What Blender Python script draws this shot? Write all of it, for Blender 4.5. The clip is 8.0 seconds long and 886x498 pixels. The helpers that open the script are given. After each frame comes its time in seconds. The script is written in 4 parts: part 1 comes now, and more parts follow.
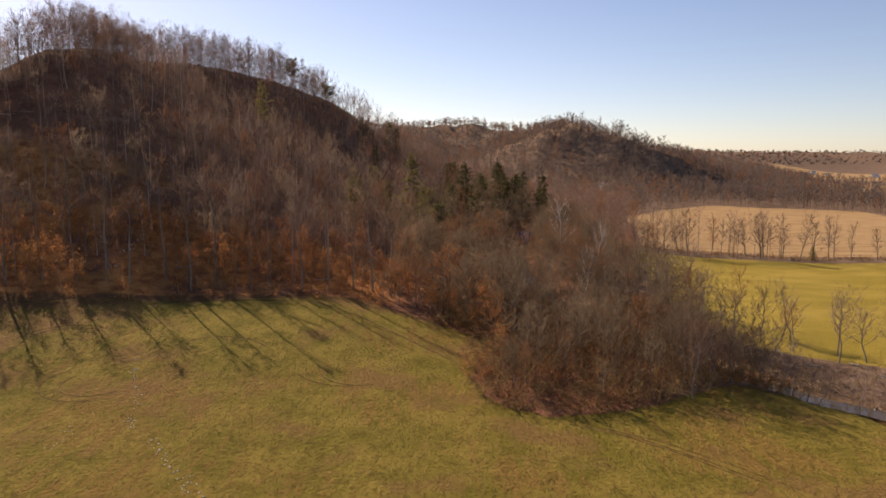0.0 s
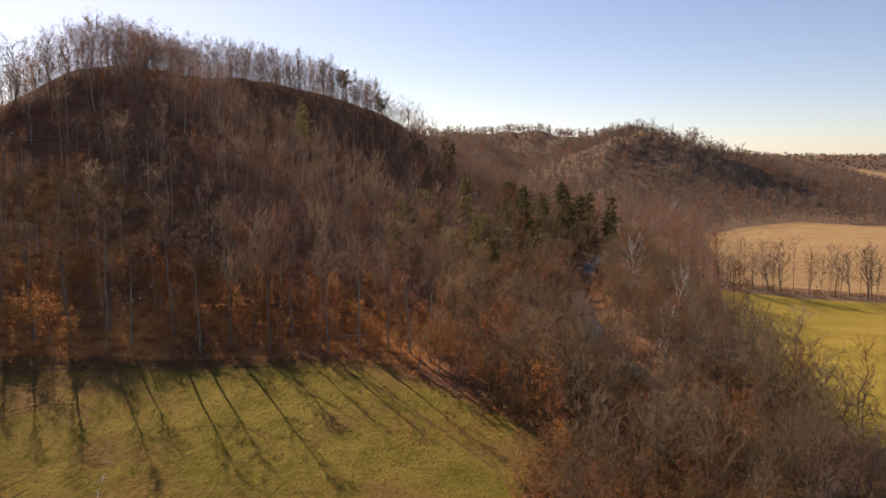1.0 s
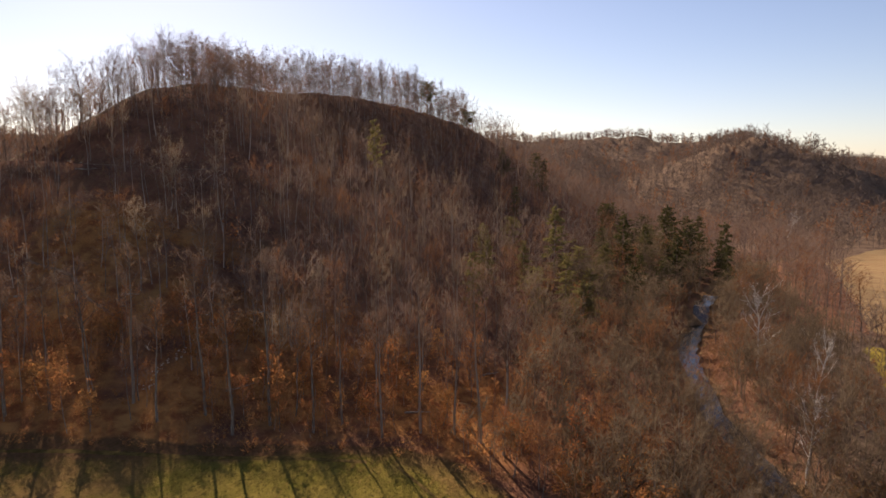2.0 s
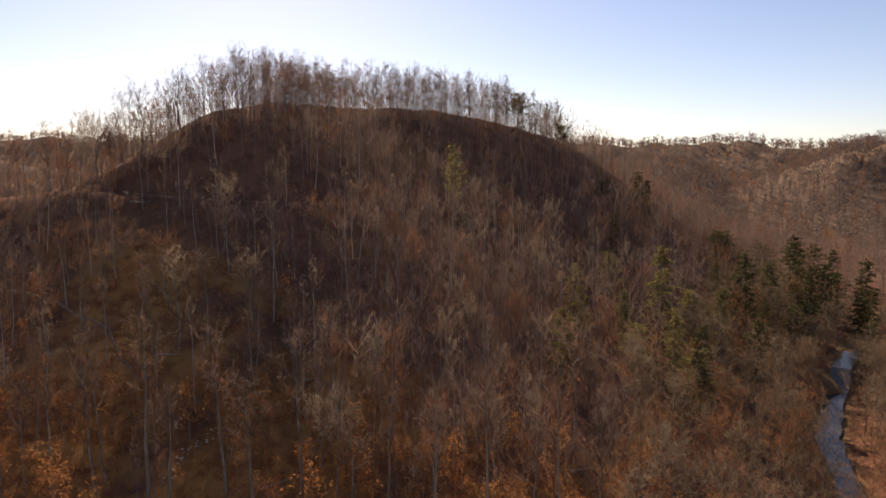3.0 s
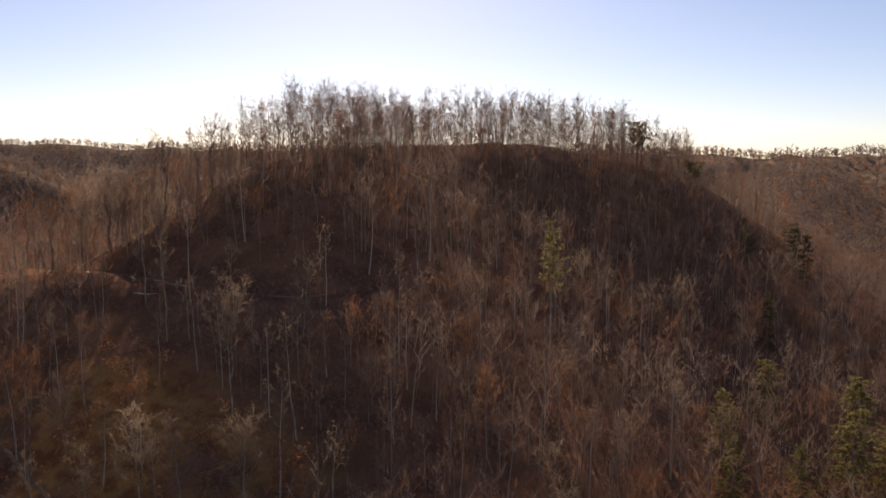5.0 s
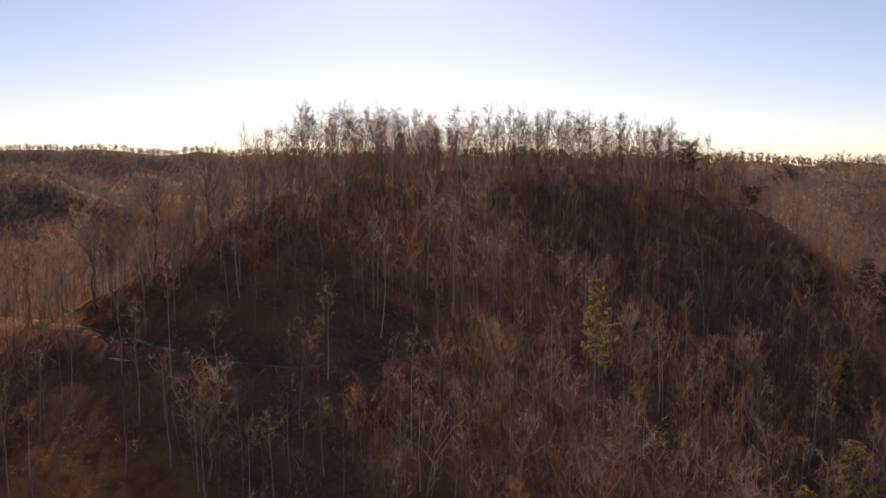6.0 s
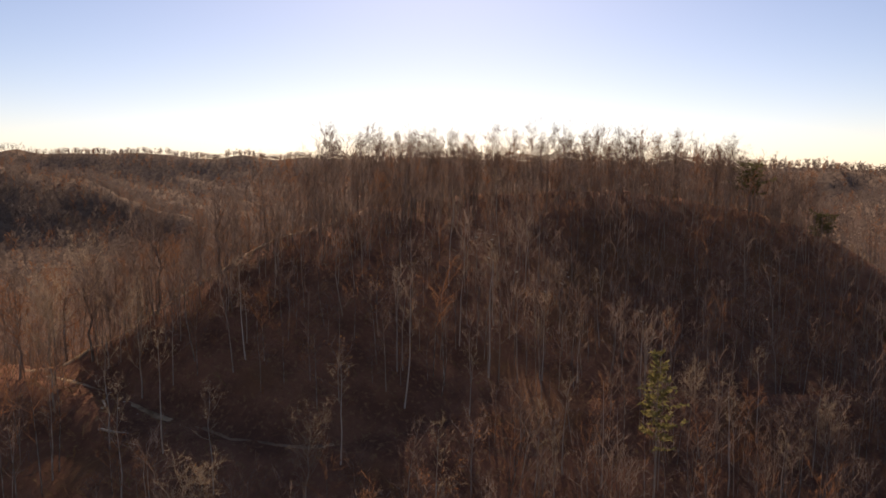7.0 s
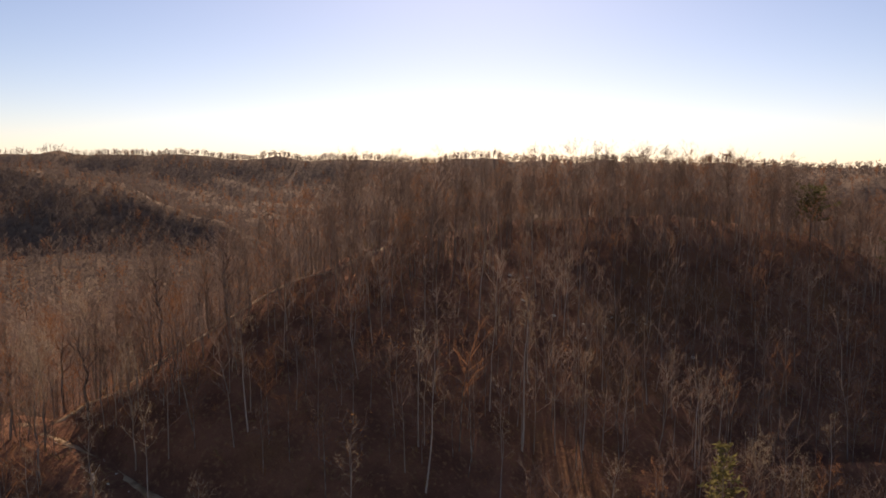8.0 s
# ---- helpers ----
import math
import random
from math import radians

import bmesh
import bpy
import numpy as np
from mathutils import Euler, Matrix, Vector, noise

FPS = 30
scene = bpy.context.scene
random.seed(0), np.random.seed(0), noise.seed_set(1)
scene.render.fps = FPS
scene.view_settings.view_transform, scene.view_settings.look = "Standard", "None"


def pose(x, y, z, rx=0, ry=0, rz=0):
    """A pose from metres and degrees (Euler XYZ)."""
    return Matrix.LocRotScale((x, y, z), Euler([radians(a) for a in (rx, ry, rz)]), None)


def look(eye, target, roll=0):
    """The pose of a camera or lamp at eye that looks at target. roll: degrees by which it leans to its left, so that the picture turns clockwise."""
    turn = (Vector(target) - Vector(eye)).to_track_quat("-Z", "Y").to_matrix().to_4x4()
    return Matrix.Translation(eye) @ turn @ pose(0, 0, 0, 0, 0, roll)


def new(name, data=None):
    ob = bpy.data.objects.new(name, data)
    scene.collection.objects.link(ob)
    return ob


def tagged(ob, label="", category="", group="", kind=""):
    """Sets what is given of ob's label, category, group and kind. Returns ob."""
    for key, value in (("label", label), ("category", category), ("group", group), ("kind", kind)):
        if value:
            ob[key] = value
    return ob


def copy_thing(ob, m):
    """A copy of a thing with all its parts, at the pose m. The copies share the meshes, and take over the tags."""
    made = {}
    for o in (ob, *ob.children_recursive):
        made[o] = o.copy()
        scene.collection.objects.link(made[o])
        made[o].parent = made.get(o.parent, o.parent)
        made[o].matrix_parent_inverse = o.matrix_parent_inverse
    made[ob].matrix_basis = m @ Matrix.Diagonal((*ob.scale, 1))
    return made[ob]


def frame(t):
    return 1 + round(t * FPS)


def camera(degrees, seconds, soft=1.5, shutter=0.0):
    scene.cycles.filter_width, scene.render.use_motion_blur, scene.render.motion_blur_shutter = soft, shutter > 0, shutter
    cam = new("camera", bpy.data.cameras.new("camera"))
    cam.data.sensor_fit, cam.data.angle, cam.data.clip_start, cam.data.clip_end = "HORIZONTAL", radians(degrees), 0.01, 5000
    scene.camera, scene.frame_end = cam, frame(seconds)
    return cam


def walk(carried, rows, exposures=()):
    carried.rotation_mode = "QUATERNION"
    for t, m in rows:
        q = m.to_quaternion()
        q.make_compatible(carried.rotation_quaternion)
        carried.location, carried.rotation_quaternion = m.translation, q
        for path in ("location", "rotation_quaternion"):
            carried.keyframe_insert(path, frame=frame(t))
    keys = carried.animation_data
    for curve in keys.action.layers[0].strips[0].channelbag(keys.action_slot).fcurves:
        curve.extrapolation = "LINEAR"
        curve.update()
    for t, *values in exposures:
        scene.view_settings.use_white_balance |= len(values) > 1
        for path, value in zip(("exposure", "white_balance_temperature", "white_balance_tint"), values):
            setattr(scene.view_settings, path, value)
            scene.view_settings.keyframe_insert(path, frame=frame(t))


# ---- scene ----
cam = camera(63.5, 8.0, soft=1.6)
METRES, EYE, TILT, LEAN, TURN = 200.0, 37.0, -7.0, 0.0, 0.0
ROWS = [
    (0.0, 0.0, 0.0, 0.0, -0.0, -0.0, -0.0),
    (0.5, 0.0085, 0.0659, 0.0272, 2.37, 0.08, -0.26),
    (1.0, 0.0131, 0.1323, 0.0545, 5.08, 0.17, -0.57),
    (1.5, 0.014, 0.199, 0.0815, 8.6, 0.22, -0.98),
    (3.0, -0.0066, 0.3935, 0.166, 20.12, -0.02, -2.44),
    (3.5, -0.0218, 0.4542, 0.1937, 23.0, -0.14, -2.84),
    (4.0, -0.0402, 0.5145, 0.2209, 25.13, -0.23, -3.09),
    (4.5, -0.062, 0.5727, 0.2482, 27.06, -0.32, -3.34),
    (6.0, -0.1317, 0.7254, 0.3266, 31.38, -0.47, -3.81),
    (6.5, -0.1533, 0.7642, 0.3485, 33.05, -0.51, -4.06),
    (7.0, -0.1754, 0.801, 0.3705, 34.68, -0.65, -4.3),
    (7.5, -0.196, 0.8332, 0.3923, 36.29, -0.84, -4.48),
    (8.0, -0.2144, 0.8599, 0.414, 37.49, -1.08, -4.58),
]
walk(cam, [(t, pose(0, 0, EYE, TILT, LEAN, TURN) @ pose(METRES * x, METRES * y, METRES * z, 90 + pitch, roll, yaw)) for t, x, y, z, yaw, pitch, roll in ROWS],
     [(0.0, 0.74, 6800, 25), (3.0, 0.73, 6800, 25), (8.0, 0.47, 6700, 25)])

# ---- light ----
SUN_TURN, SUN_HIGH = 35.0, 31.0  # degrees to the left of +y, and above the horizon
sun_way = Vector((-math.sin(radians(SUN_TURN)) * math.cos(radians(SUN_HIGH)),
                  math.cos(radians(SUN_TURN)) * math.cos(radians(SUN_HIGH)), math.sin(radians(SUN_HIGH))))
world = bpy.data.worlds.new("sky")
scene.world = world
world.use_nodes = True
wn, wl = world.node_tree.nodes, world.node_tree.links
sky = wn.new("ShaderNodeTexSky")
sky.sky_type, sky.sun_disc = "NISHITA", False
sky.sun_elevation, sky.sun_rotation = radians(SUN_HIGH), radians(-SUN_TURN)
sky.air_density, sky.dust_density, sky.ozone_density = 0.84, 0.30, 1.2
wl.new(sky.outputs[0], wn["Background"].inputs[0])
wn["Background"].inputs[1].default_value = 0.069
sun_data = bpy.data.lights.new("sun", "SUN")
sun_data.energy, sun_data.angle, sun_data.color = 5.0, radians(0.5), (1.0, 0.85, 0.62)
sun = new("sun", sun_data)
sun.matrix_world = look(sun_way * 300, (0, 0, 0))

# ---- materials ----


class Mat:
    """A node material with short ways to add nodes."""

    def __init__(self, name, rough=0.9):
        self.m = bpy.data.materials.new(name)
        self.m.use_nodes = True
        self.n, self.l = self.m.node_tree.nodes, self.m.node_tree.links
        self.out = self.n["Principled BSDF"]
        self.out.inputs["Roughness"].default_value = rough
        self.out.inputs["Specular IOR Level"].default_value = 0.05

    def put(self, socket, value):
        if isinstance(value, (int, float)):
            socket.default_value = value
        elif isinstance(value, tuple):
            socket.default_value = (*value, 1) if len(value) == 3 else value
        else:
            self.l.new(value, socket)

    def place(self):
        return self.n.new("ShaderNodeNewGeometry").outputs["Position"]

    def noise(self, scale, detail=4.0, where=None, rough=0.55):
        t = self.n.new("ShaderNodeTexNoise")
        self.put(t.inputs["Vector"], where if where is not None else self.place())
        t.inputs["Scale"].default_value, t.inputs["Detail"].default_value, t.inputs["Roughness"].default_value = scale, detail, rough
        return t.outputs["Fac"]

    def stretch(self, sx, sy, sz, turn=0.0):
        t = self.n.new("ShaderNodeMapping")
        self.l.new(self.place(), t.inputs["Vector"])
        t.inputs["Scale"].default_value = (sx, sy, sz)
        t.inputs["Rotation"].default_value = (0, 0, radians(turn))
        return t.outputs[0]

    def sums(self, op, a, b=0.0, c=0.0):
        t = self.n.new("ShaderNodeMath")
        t.operation = op
        for s, v in zip(t.inputs, (a, b, c)):
            self.put(s, v)
        return t.outputs[0]

    def band(self, v, lo, hi):
        t = self.n.new("ShaderNodeMapRange")
        t.interpolation_type = "SMOOTHSTEP"
        self.put(t.inputs[0], v)
        t.inputs[1].default_value, t.inputs[2].default_value = lo, hi
        return t.outputs[0]

    def mix(self, f, a, b):
        t = self.n.new("ShaderNodeMix")
        t.data_type = "RGBA"
        self.put(t.inputs[0], f), self.put(t.inputs[6], a), self.put(t.inputs[7], b)
        return t.outputs[2]

    def attr(self, name):
        t = self.n.new("ShaderNodeAttribute")
        t.attribute_name = name
        return t.outputs["Fac"]

    def chance(self):
        return self.n.new("ShaderNodeObjectInfo").outputs["Random"]

    def color(self, v):
        self.put(self.out.inputs["Base Color"], v)
        return self

    def bump(self, v, strength=0.5, distance=0.1):
        t = self.n.new("ShaderNodeBump")
        t.inputs["Strength"].default_value, t.inputs["Distance"].default_value = strength, distance
        self.put(t.inputs["Height"], v)
        self.l.new(t.outputs[0], self.out.inputs["Normal"])
        return self


def tone_of(k):
    """Tree to tree variation, 0 to 1: the joined woods keep it by tree, the single trees by object."""
    return k.sums("FRACT", k.sums("ADD", k.attr("tone"), k.chance()))


def ground_material():
    k = Mat("ground", 0.95)
    k.out.inputs["Specular IOR Level"].default_value = 0.03
    fine, mid, wide = k.noise(1.3, 6), k.noise(0.16, 5), k.noise(0.035, 4)
    # leaf litter under the woods
    litter = k.mix(k.band(mid, 0.35, 0.65), (0.14, 0.066, 0.042), (0.235, 0.112, 0.067))
    litter = k.mix(k.band(fine, 0.5, 0.72), litter, (0.27, 0.15, 0.078))
    litter = k.mix(k.band(wide, 0.52, 0.7), litter, (0.20, 0.10, 0.05))
    # greyer litter: distance haze painted into the colour, used by the stream as well
    greyed = k.mix(k.band(mid, 0.35, 0.65), (0.13, 0.088, 0.062), (0.21, 0.145, 0.10))
    litter = k.mix(k.attr("haze_bank_litter"), litter, k.mix(k.band(fine, 0.5, 0.72), greyed, (0.26, 0.18, 0.125)))
    dry = k.mix(k.band(k.noise(0.3, 6), 0.35, 0.62), (0.25, 0.095, 0.036), (0.47, 0.225, 0.075))
    litter = k.mix(k.sums("MULTIPLY", k.attr("cutover"), k.band(k.noise(0.055, 4), 0.36, 0.58)), litter, dry)
    # mown meadow: green with brown thatch and mower lines
    lines = k.noise(0.8, 3, k.stretch(1.0, 0.08, 0.2, 28))
    green = k.mix(k.band(mid, 0.3, 0.7), (0.135, 0.117, 0.019), (0.22, 0.168, 0.036))
    thatch = k.mix(fine, (0.14, 0.085, 0.021), (0.25, 0.16, 0.047))
    worn = k.sums("ADD", k.sums("MULTIPLY", wide, 0.9), k.sums("MULTIPLY", lines, 0.5))
    meadow = k.mix(k.band(k.sums("ADD", worn, k.sums("MULTIPLY", fine, 0.35)), 0.85, 1.06), green, thatch)
    tuft = k.noise(0.8, 9, k.stretch(1.0, 0.5, 1.0, 28), 0.75)
    meadow = k.mix(k.sums("MULTIPLY", k.band(tuft, 0.50, 0.64), 0.5), meadow, (0.075, 0.056, 0.012))
    meadow = k.mix(k.sums("MULTIPLY", k.band(tuft, 0.46, 0.30), 0.5), meadow, (0.29, 0.195, 0.06))
    meadow = k.mix(k.band(k.sums("ADD", k.attr("bare"), k.sums("MULTIPLY", mid, 0.6)), 0.55, 1.0), meadow, k.mix(fine, (0.10, 0.05, 0.024), (0.18, 0.10, 0.048)))
    clods = k.noise(2.4, 3, k.stretch(1.0, 0.6, 1.0, 28))
    meadow = k.mix(k.sums("MULTIPLY", k.band(clods, 0.54, 0.66), 0.55), meadow, (0.075, 0.052, 0.013))
    meadow = k.mix(k.sums("MULTIPLY", k.band(k.noise(0.06, 6), 0.51, 0.64), 0.75), meadow, k.mix(fine, (0.11, 0.065, 0.024), (0.24, 0.145, 0.055)))
    # winter wheat over the stream: brighter green
    wheat = k.mix(k.band(k.noise(0.10, 5, k.stretch(0.4, 1.0, 1)), 0.3, 0.75), (0.26, 0.20, 0.034), (0.37, 0.275, 0.06))
    # corn stubble
    rows = k.noise(0.5, 3, k.stretch(0.12, 1.2, 1, -14))
    stubble = k.mix(k.band(rows, 0.35, 0.65), (0.29, 0.185, 0.09), (0.41, 0.28, 0.14))
    stubble = k.mix(k.band(wide, 0.5, 0.75), stubble, (0.33, 0.235, 0.12))
    edge = k.sums("MULTIPLY", k.sums("SUBTRACT", k.noise(0.25, 5), 0.5), 0.7)
    c = litter
    for name, col in (("meadow", meadow), ("wheat", wheat), ("stubble", stubble)):
        c = k.mix(k.band(k.sums("ADD", k.attr(name), edge), -0.12, 0.12), c, col)
    mud = k.mix(fine, (0.17, 0.10, 0.05), (0.30, 0.195, 0.10))
    c = k.mix(k.band(k.sums("ADD", k.attr("bank"), edge), 0.0, 0.4), c, mud)
    c = k.mix(k.band(k.sums("MULTIPLY", k.attr("sand"), k.noise(0.28, 5)), 0.26, 0.42), c, k.mix(fine, (0.23, 0.155, 0.09), (0.46, 0.34, 0.21)))
    k.color(c)
    k.bump(k.sums("ADD", k.sums("ADD", k.sums("MULTIPLY", fine, 0.6), mid), k.sums("MULTIPLY", tuft, 1.4)), 1.0, 0.5)
    return k.m


def track_material():
    k = Mat("track_dirt", 0.95)
    fine, mid = k.noise(2.2, 5), k.noise(0.22, 4)
    c = k.mix(k.band(mid, 0.35, 0.62), (0.17, 0.10, 0.06), (0.27, 0.165, 0.10))
    c = k.mix(k.band(fine, 0.45, 0.7), c, (0.23, 0.14, 0.085))
    return k.color(c).bump(fine, 0.8, 0.12).m


def let_through(k, c, share):
    """Thin leaves and sprays of fine twigs pass some of the light on."""
    glow = k.n.new("ShaderNodeBsdfTranslucent")
    k.put(glow.inputs["Color"], c)
    blend = k.n.new("ShaderNodeMixShader")
    blend.inputs[0].default_value = share
    k.l.new(k.out.outputs[0], blend.inputs[1]), k.l.new(glow.outputs[0], blend.inputs[2])
    k.l.new(blend.outputs[0], k.n["Material Output"].inputs["Surface"])


def bark_material(name, dark, pale, twigs):
    k = Mat(name, 0.9)
    tone = tone_of(k)
    c = k.mix(tone, dark, pale)
    if not twigs:
        streak = k.noise(2.0, 4, k.stretch(3, 3, 0.35))
        c = k.mix(k.band(streak, 0.4, 0.68), c, k.mix(0.25, pale, (0.45, 0.40, 0.35)))
        k.bump(streak, 0.5, 0.04)
    else:
        c = k.mix(k.sums("MULTIPLY", k.band(k.noise(0.35, 3), 0.35, 0.7), 0.6), c, twigs)
        c = k.mix(k.sums("MULTIPLY", k.sums("LESS_THAN", tone, 0.13), 0.7), c, (0.32, 0.14, 0.06))
        let_through(k, c, 0.36)
    return k.color(c).m


def leaf_material(name, a, b, c3):
    k = Mat(name, 0.75)
    c = k.mix(tone_of(k), a, b)
    c = k.mix(k.band(k.noise(0.9, 4), 0.45, 0.7), c, c3)
    k.color(c)
    let_through(k, c, 0.4)
    return k.m


def water_material():
    k = Mat("stream_water", 0.16)
    k.out.inputs["Specular IOR Level"].default_value = 0.5
    return k.color(k.mix(k.noise(0.3, 3), (0.045, 0.038, 0.027), (0.075, 0.062, 0.042))).bump(k.noise(1.5, 3), 0.08, 0.05).m


def plain_material(name, a, b, scale=2.0, rough=0.8):
    k = Mat(name, rough)
    t = k.noise(scale, 5)
    return k.color(k.mix(k.band(t, 0.35, 0.65), a, b)).bump(t, 0.4, 0.05).m


GROUND = ground_material()
TRACK = track_material()
BARK = bark_material("bark", (0.09, 0.066, 0.048), (0.28, 0.215, 0.16), None)
TWIG = bark_material("twigs", (0.09, 0.059, 0.047), (0.31, 0.23, 0.18), (0.185, 0.116, 0.088))
# twigs of the far woods, greyed to carry the haze of distance in their colour
HAZE_TWIG = bark_material("hazed_twigs", (0.115, 0.087, 0.073), (0.215, 0.168, 0.137), (0.16, 0.12, 0.098))
POLE_BARK = bark_material("pole_bark", (0.19, 0.145, 0.11), (0.38, 0.31, 0.245), None)
BRUSH = bark_material("brush_twigs", (0.085, 0.052, 0.024), (0.29, 0.20, 0.095), (0.17, 0.10, 0.045))
RUSSET = leaf_material("russet_leaves", (0.33, 0.12, 0.045), (0.40, 0.19, 0.07), (0.26, 0.09, 0.038))
# darker copy of the needles: the grove's shade is in the colour; ridge pines share it
DARK_NEEDLE = leaf_material("dark_needles", (0.06, 0.058, 0.024), (0.13, 0.115, 0.044), (0.085, 0.08, 0.03))
GOLDEN = leaf_material("golden_leaves", (0.44, 0.19, 0.06), (0.52, 0.27, 0.09), (0.36, 0.13, 0.045))
NEEDLE = leaf_material("needles", (0.115, 0.102, 0.04), (0.26, 0.215, 0.078), (0.175, 0.147, 0.055))
RUST_TWIG = bark_material("rust_twigs", (0.23, 0.115, 0.058), (0.46, 0.265, 0.14), (0.33, 0.165, 0.08))
CREEK_TWIG = bark_material("creek_twigs", (0.075, 0.054, 0.036), (0.27, 0.205, 0.135), (0.155, 0.112, 0.072))
DARK_TWIG = bark_material("dark_twigs", (0.10, 0.068, 0.05), (0.20, 0.14, 0.105), (0.15, 0.095, 0.07))
CREST_TWIG = bark_material("crest_twigs", (0.085, 0.06, 0.046), (0.21, 0.15, 0.115), (0.15, 0.10, 0.076))
# lighter copy of the twigs: sun on the crowns is put into the colour
LIT_TWIG = bark_material("sunlit_twigs", (0.20, 0.145, 0.10), (0.38, 0.29, 0.20), (0.28, 0.20, 0.135))
PATH = plain_material("trodden_litter", (0.17, 0.095, 0.055), (0.30, 0.18, 0.105), 0.8)
PALE_TRACK = plain_material("pale_dirt", (0.20, 0.125, 0.07), (0.42, 0.30, 0.175), 0.35)
RUT = plain_material("rut_mud", (0.075, 0.05, 0.015), (0.15, 0.10, 0.03), 0.9, 1.0)
ROOF = plain_material("roof_metal", (0.25, 0.25, 0.26), (0.4, 0.4, 0.4), 0.5)
WHITE_WALL = plain_material("white_boards", (0.7, 0.69, 0.66), (0.8, 0.79, 0.76), 0.8)
GLASS = plain_material("window_glass", (0.03, 0.035, 0.04), (0.05, 0.055, 0.06), 1.0, 0.1)
PALE_BARK = bark_material("pale_bark", (0.40, 0.37, 0.32), (0.62, 0.58, 0.52), None)
WATER = water_material()
STONE = plain_material("pale_stone", (0.42, 0.35, 0.25), (0.62, 0.53, 0.40), 3.0)
LOG = plain_material("weathered_wood", (0.22, 0.18, 0.14), (0.42, 0.36, 0.29), 2.0)

# ---- the lie of the land ----


def dense(points, step=6.0):
    """A polyline filled in with points about step metres apart."""
    out = []
    for a, b in zip(points, points[1:]):
        n = max(1, int(math.dist(a[:2], b[:2]) / step))
        out += [[p + (q - p) * i / n for p, q in zip(a, b)] for i in range(n)]
    return np.array(out + [list(points[-1])])


CREST = dense([(-420, 140, 30), (-330, 178, 38), (-240, 212, 47), (-165, 233, 53), (-150, 250, 63), (-139, 270, 77), (-143, 300, 82),
               (-145, 340, 85), (-114, 386, 84), (-90, 410, 80), (-76, 420, 74), (-66, 430, 58)])
DROP_AT = (0, 6, 14, 25, 45, 75, 105, 135, 165, 200, 260, 400, 1000, 4000)
DROP = (0, 0.8, 3.8, 11, 26, 43, 59, 69, 75, 79, 88, 120, 220, 500)
FAR_RIDGES = [  # points of the crest, and how much wider than the near hill it is
    (dense([(-700, 1250, 107), (-330, 1190, 100), (-40, 1150, 91), (180, 1080, 86)], 40), 1.8),
    (dense([(180, 1080, 82), (150, 900, 78)], 30), 1.7),
    (dense([(98, 846, 54), (122, 840, 71), (150, 834, 78), (190, 795, 68), (240, 748, 42), (295, 690, 16)], 20), 0.75),
    (dense([(-40, 1150, 84), (-70, 860, 60), (-60, 620, 30)], 30), 1.7),
    (dense([(-1900, 560, 118), (-1450, 900, 116), (-1000, 1180, 111), (-700, 1250, 107)], 40), 1.7),
    (dense([(-1500, 340, 105), (-1050, 470, 98), (-820, 560, 90), (-700, 600, 48), (-610, 640, 18)], 30), 1.1),
    (dense([(-900, 1150, 88), (-760, 930, 70), (-620, 800, 40)], 30), 0.9),
    (dense([(-330, 1190, 86), (-360, 900, 62), (-330, 700, 36)], 30), 1.3),
    (dense([(420, 1500, 60), (900, 2300, 62), (1500, 3000, 66)], 80), 3.0),
    (dense([(400, 3700, 80), (1400, 3500, 84), (2300, 3200, 74), (3300, 2300, 80), (3700, 1200, 84)], 120), 5.0),
    (dense([(-3600, 1500, 110), (-2600, 2200, 105), (-1200, 2600, 110), (0, 2500, 95)], 120), 4.0),
    (dense([(1300, 900, 30), (1500, 500, 55), (1700, 0, 60)], 60), 2.5),
]
STREAM = dense([(130, 40), (95, 84), (75, 105), (63.5, 119), (52, 134), (41, 152), (32, 175), (25, 205), (24, 245), (30, 276), (37, 300), (52, 360),
                (80, 440), (130, 540)], 4.0)
BENCH = dense([(-178, 232, 52), (-157, 232, 52.5), (-133, 231, 52), (-117, 233, 51), (-107, 238, 51), (-99, 250, 51), (-92, 262, 51.5),
               (-85, 277, 52), (-72, 306, 52), (-61, 322, 52), (-44, 344, 50)], 3.0)
CREST_ROAD = dense([(-178, 232, 0), (-168, 236, 0), (-157, 246, 0), (-148, 258, 0), (-142, 272, 0), (-144, 292, 0)], 3.0)
MEADOW = [(-420, 96), (-200, 118), (-128, 138), (-94, 147), (-80, 151), (-58, 156), (-42, 161), (-31, 164), (-20, 163), (-9, 155), (0, 147.5), (9, 138), (8, 129),
          (5, 118), (7, 106), (15, 101), (29, 105), (38, 111), (47, 117), (55, 116), (62, 110), (72, 99), (84, 85), (112, 48), (150, -40), (200, -420), (-420, -420)]
WHEAT = [(56, 146), (84, 128), (140, 100), (230, 40), (420, 60), (430, 256), (166, 264), (72, 267), (62, 205)]
STUBBLE = [(80, 284), (100, 380), (118, 470), (160, 535), (212, 572), (262, 560), (312, 528), (300, 470), (322, 400), (350, 282)]
FAR_FIELD = [(420, 830), (460, 1080), (660, 1180), (900, 1000), (760, 720), (560, 690)]
FAR_FIELD_2 = [(700, 1500), (900, 2000), (1400, 2100), (1300, 1400), (950, 1200)]


def gap(x, y, line):
    """Distance to a dense polyline, and the index of its nearest point."""
    best, index = np.full(x.shape, 1e9), np.zeros(x.shape, int)
    for i, p in enumerate(line):
        d = (x - p[0]) ** 2 + (y - p[1]) ** 2
        near = d < best
        best[near], index[near] = d[near], i
    return np.sqrt(best), index


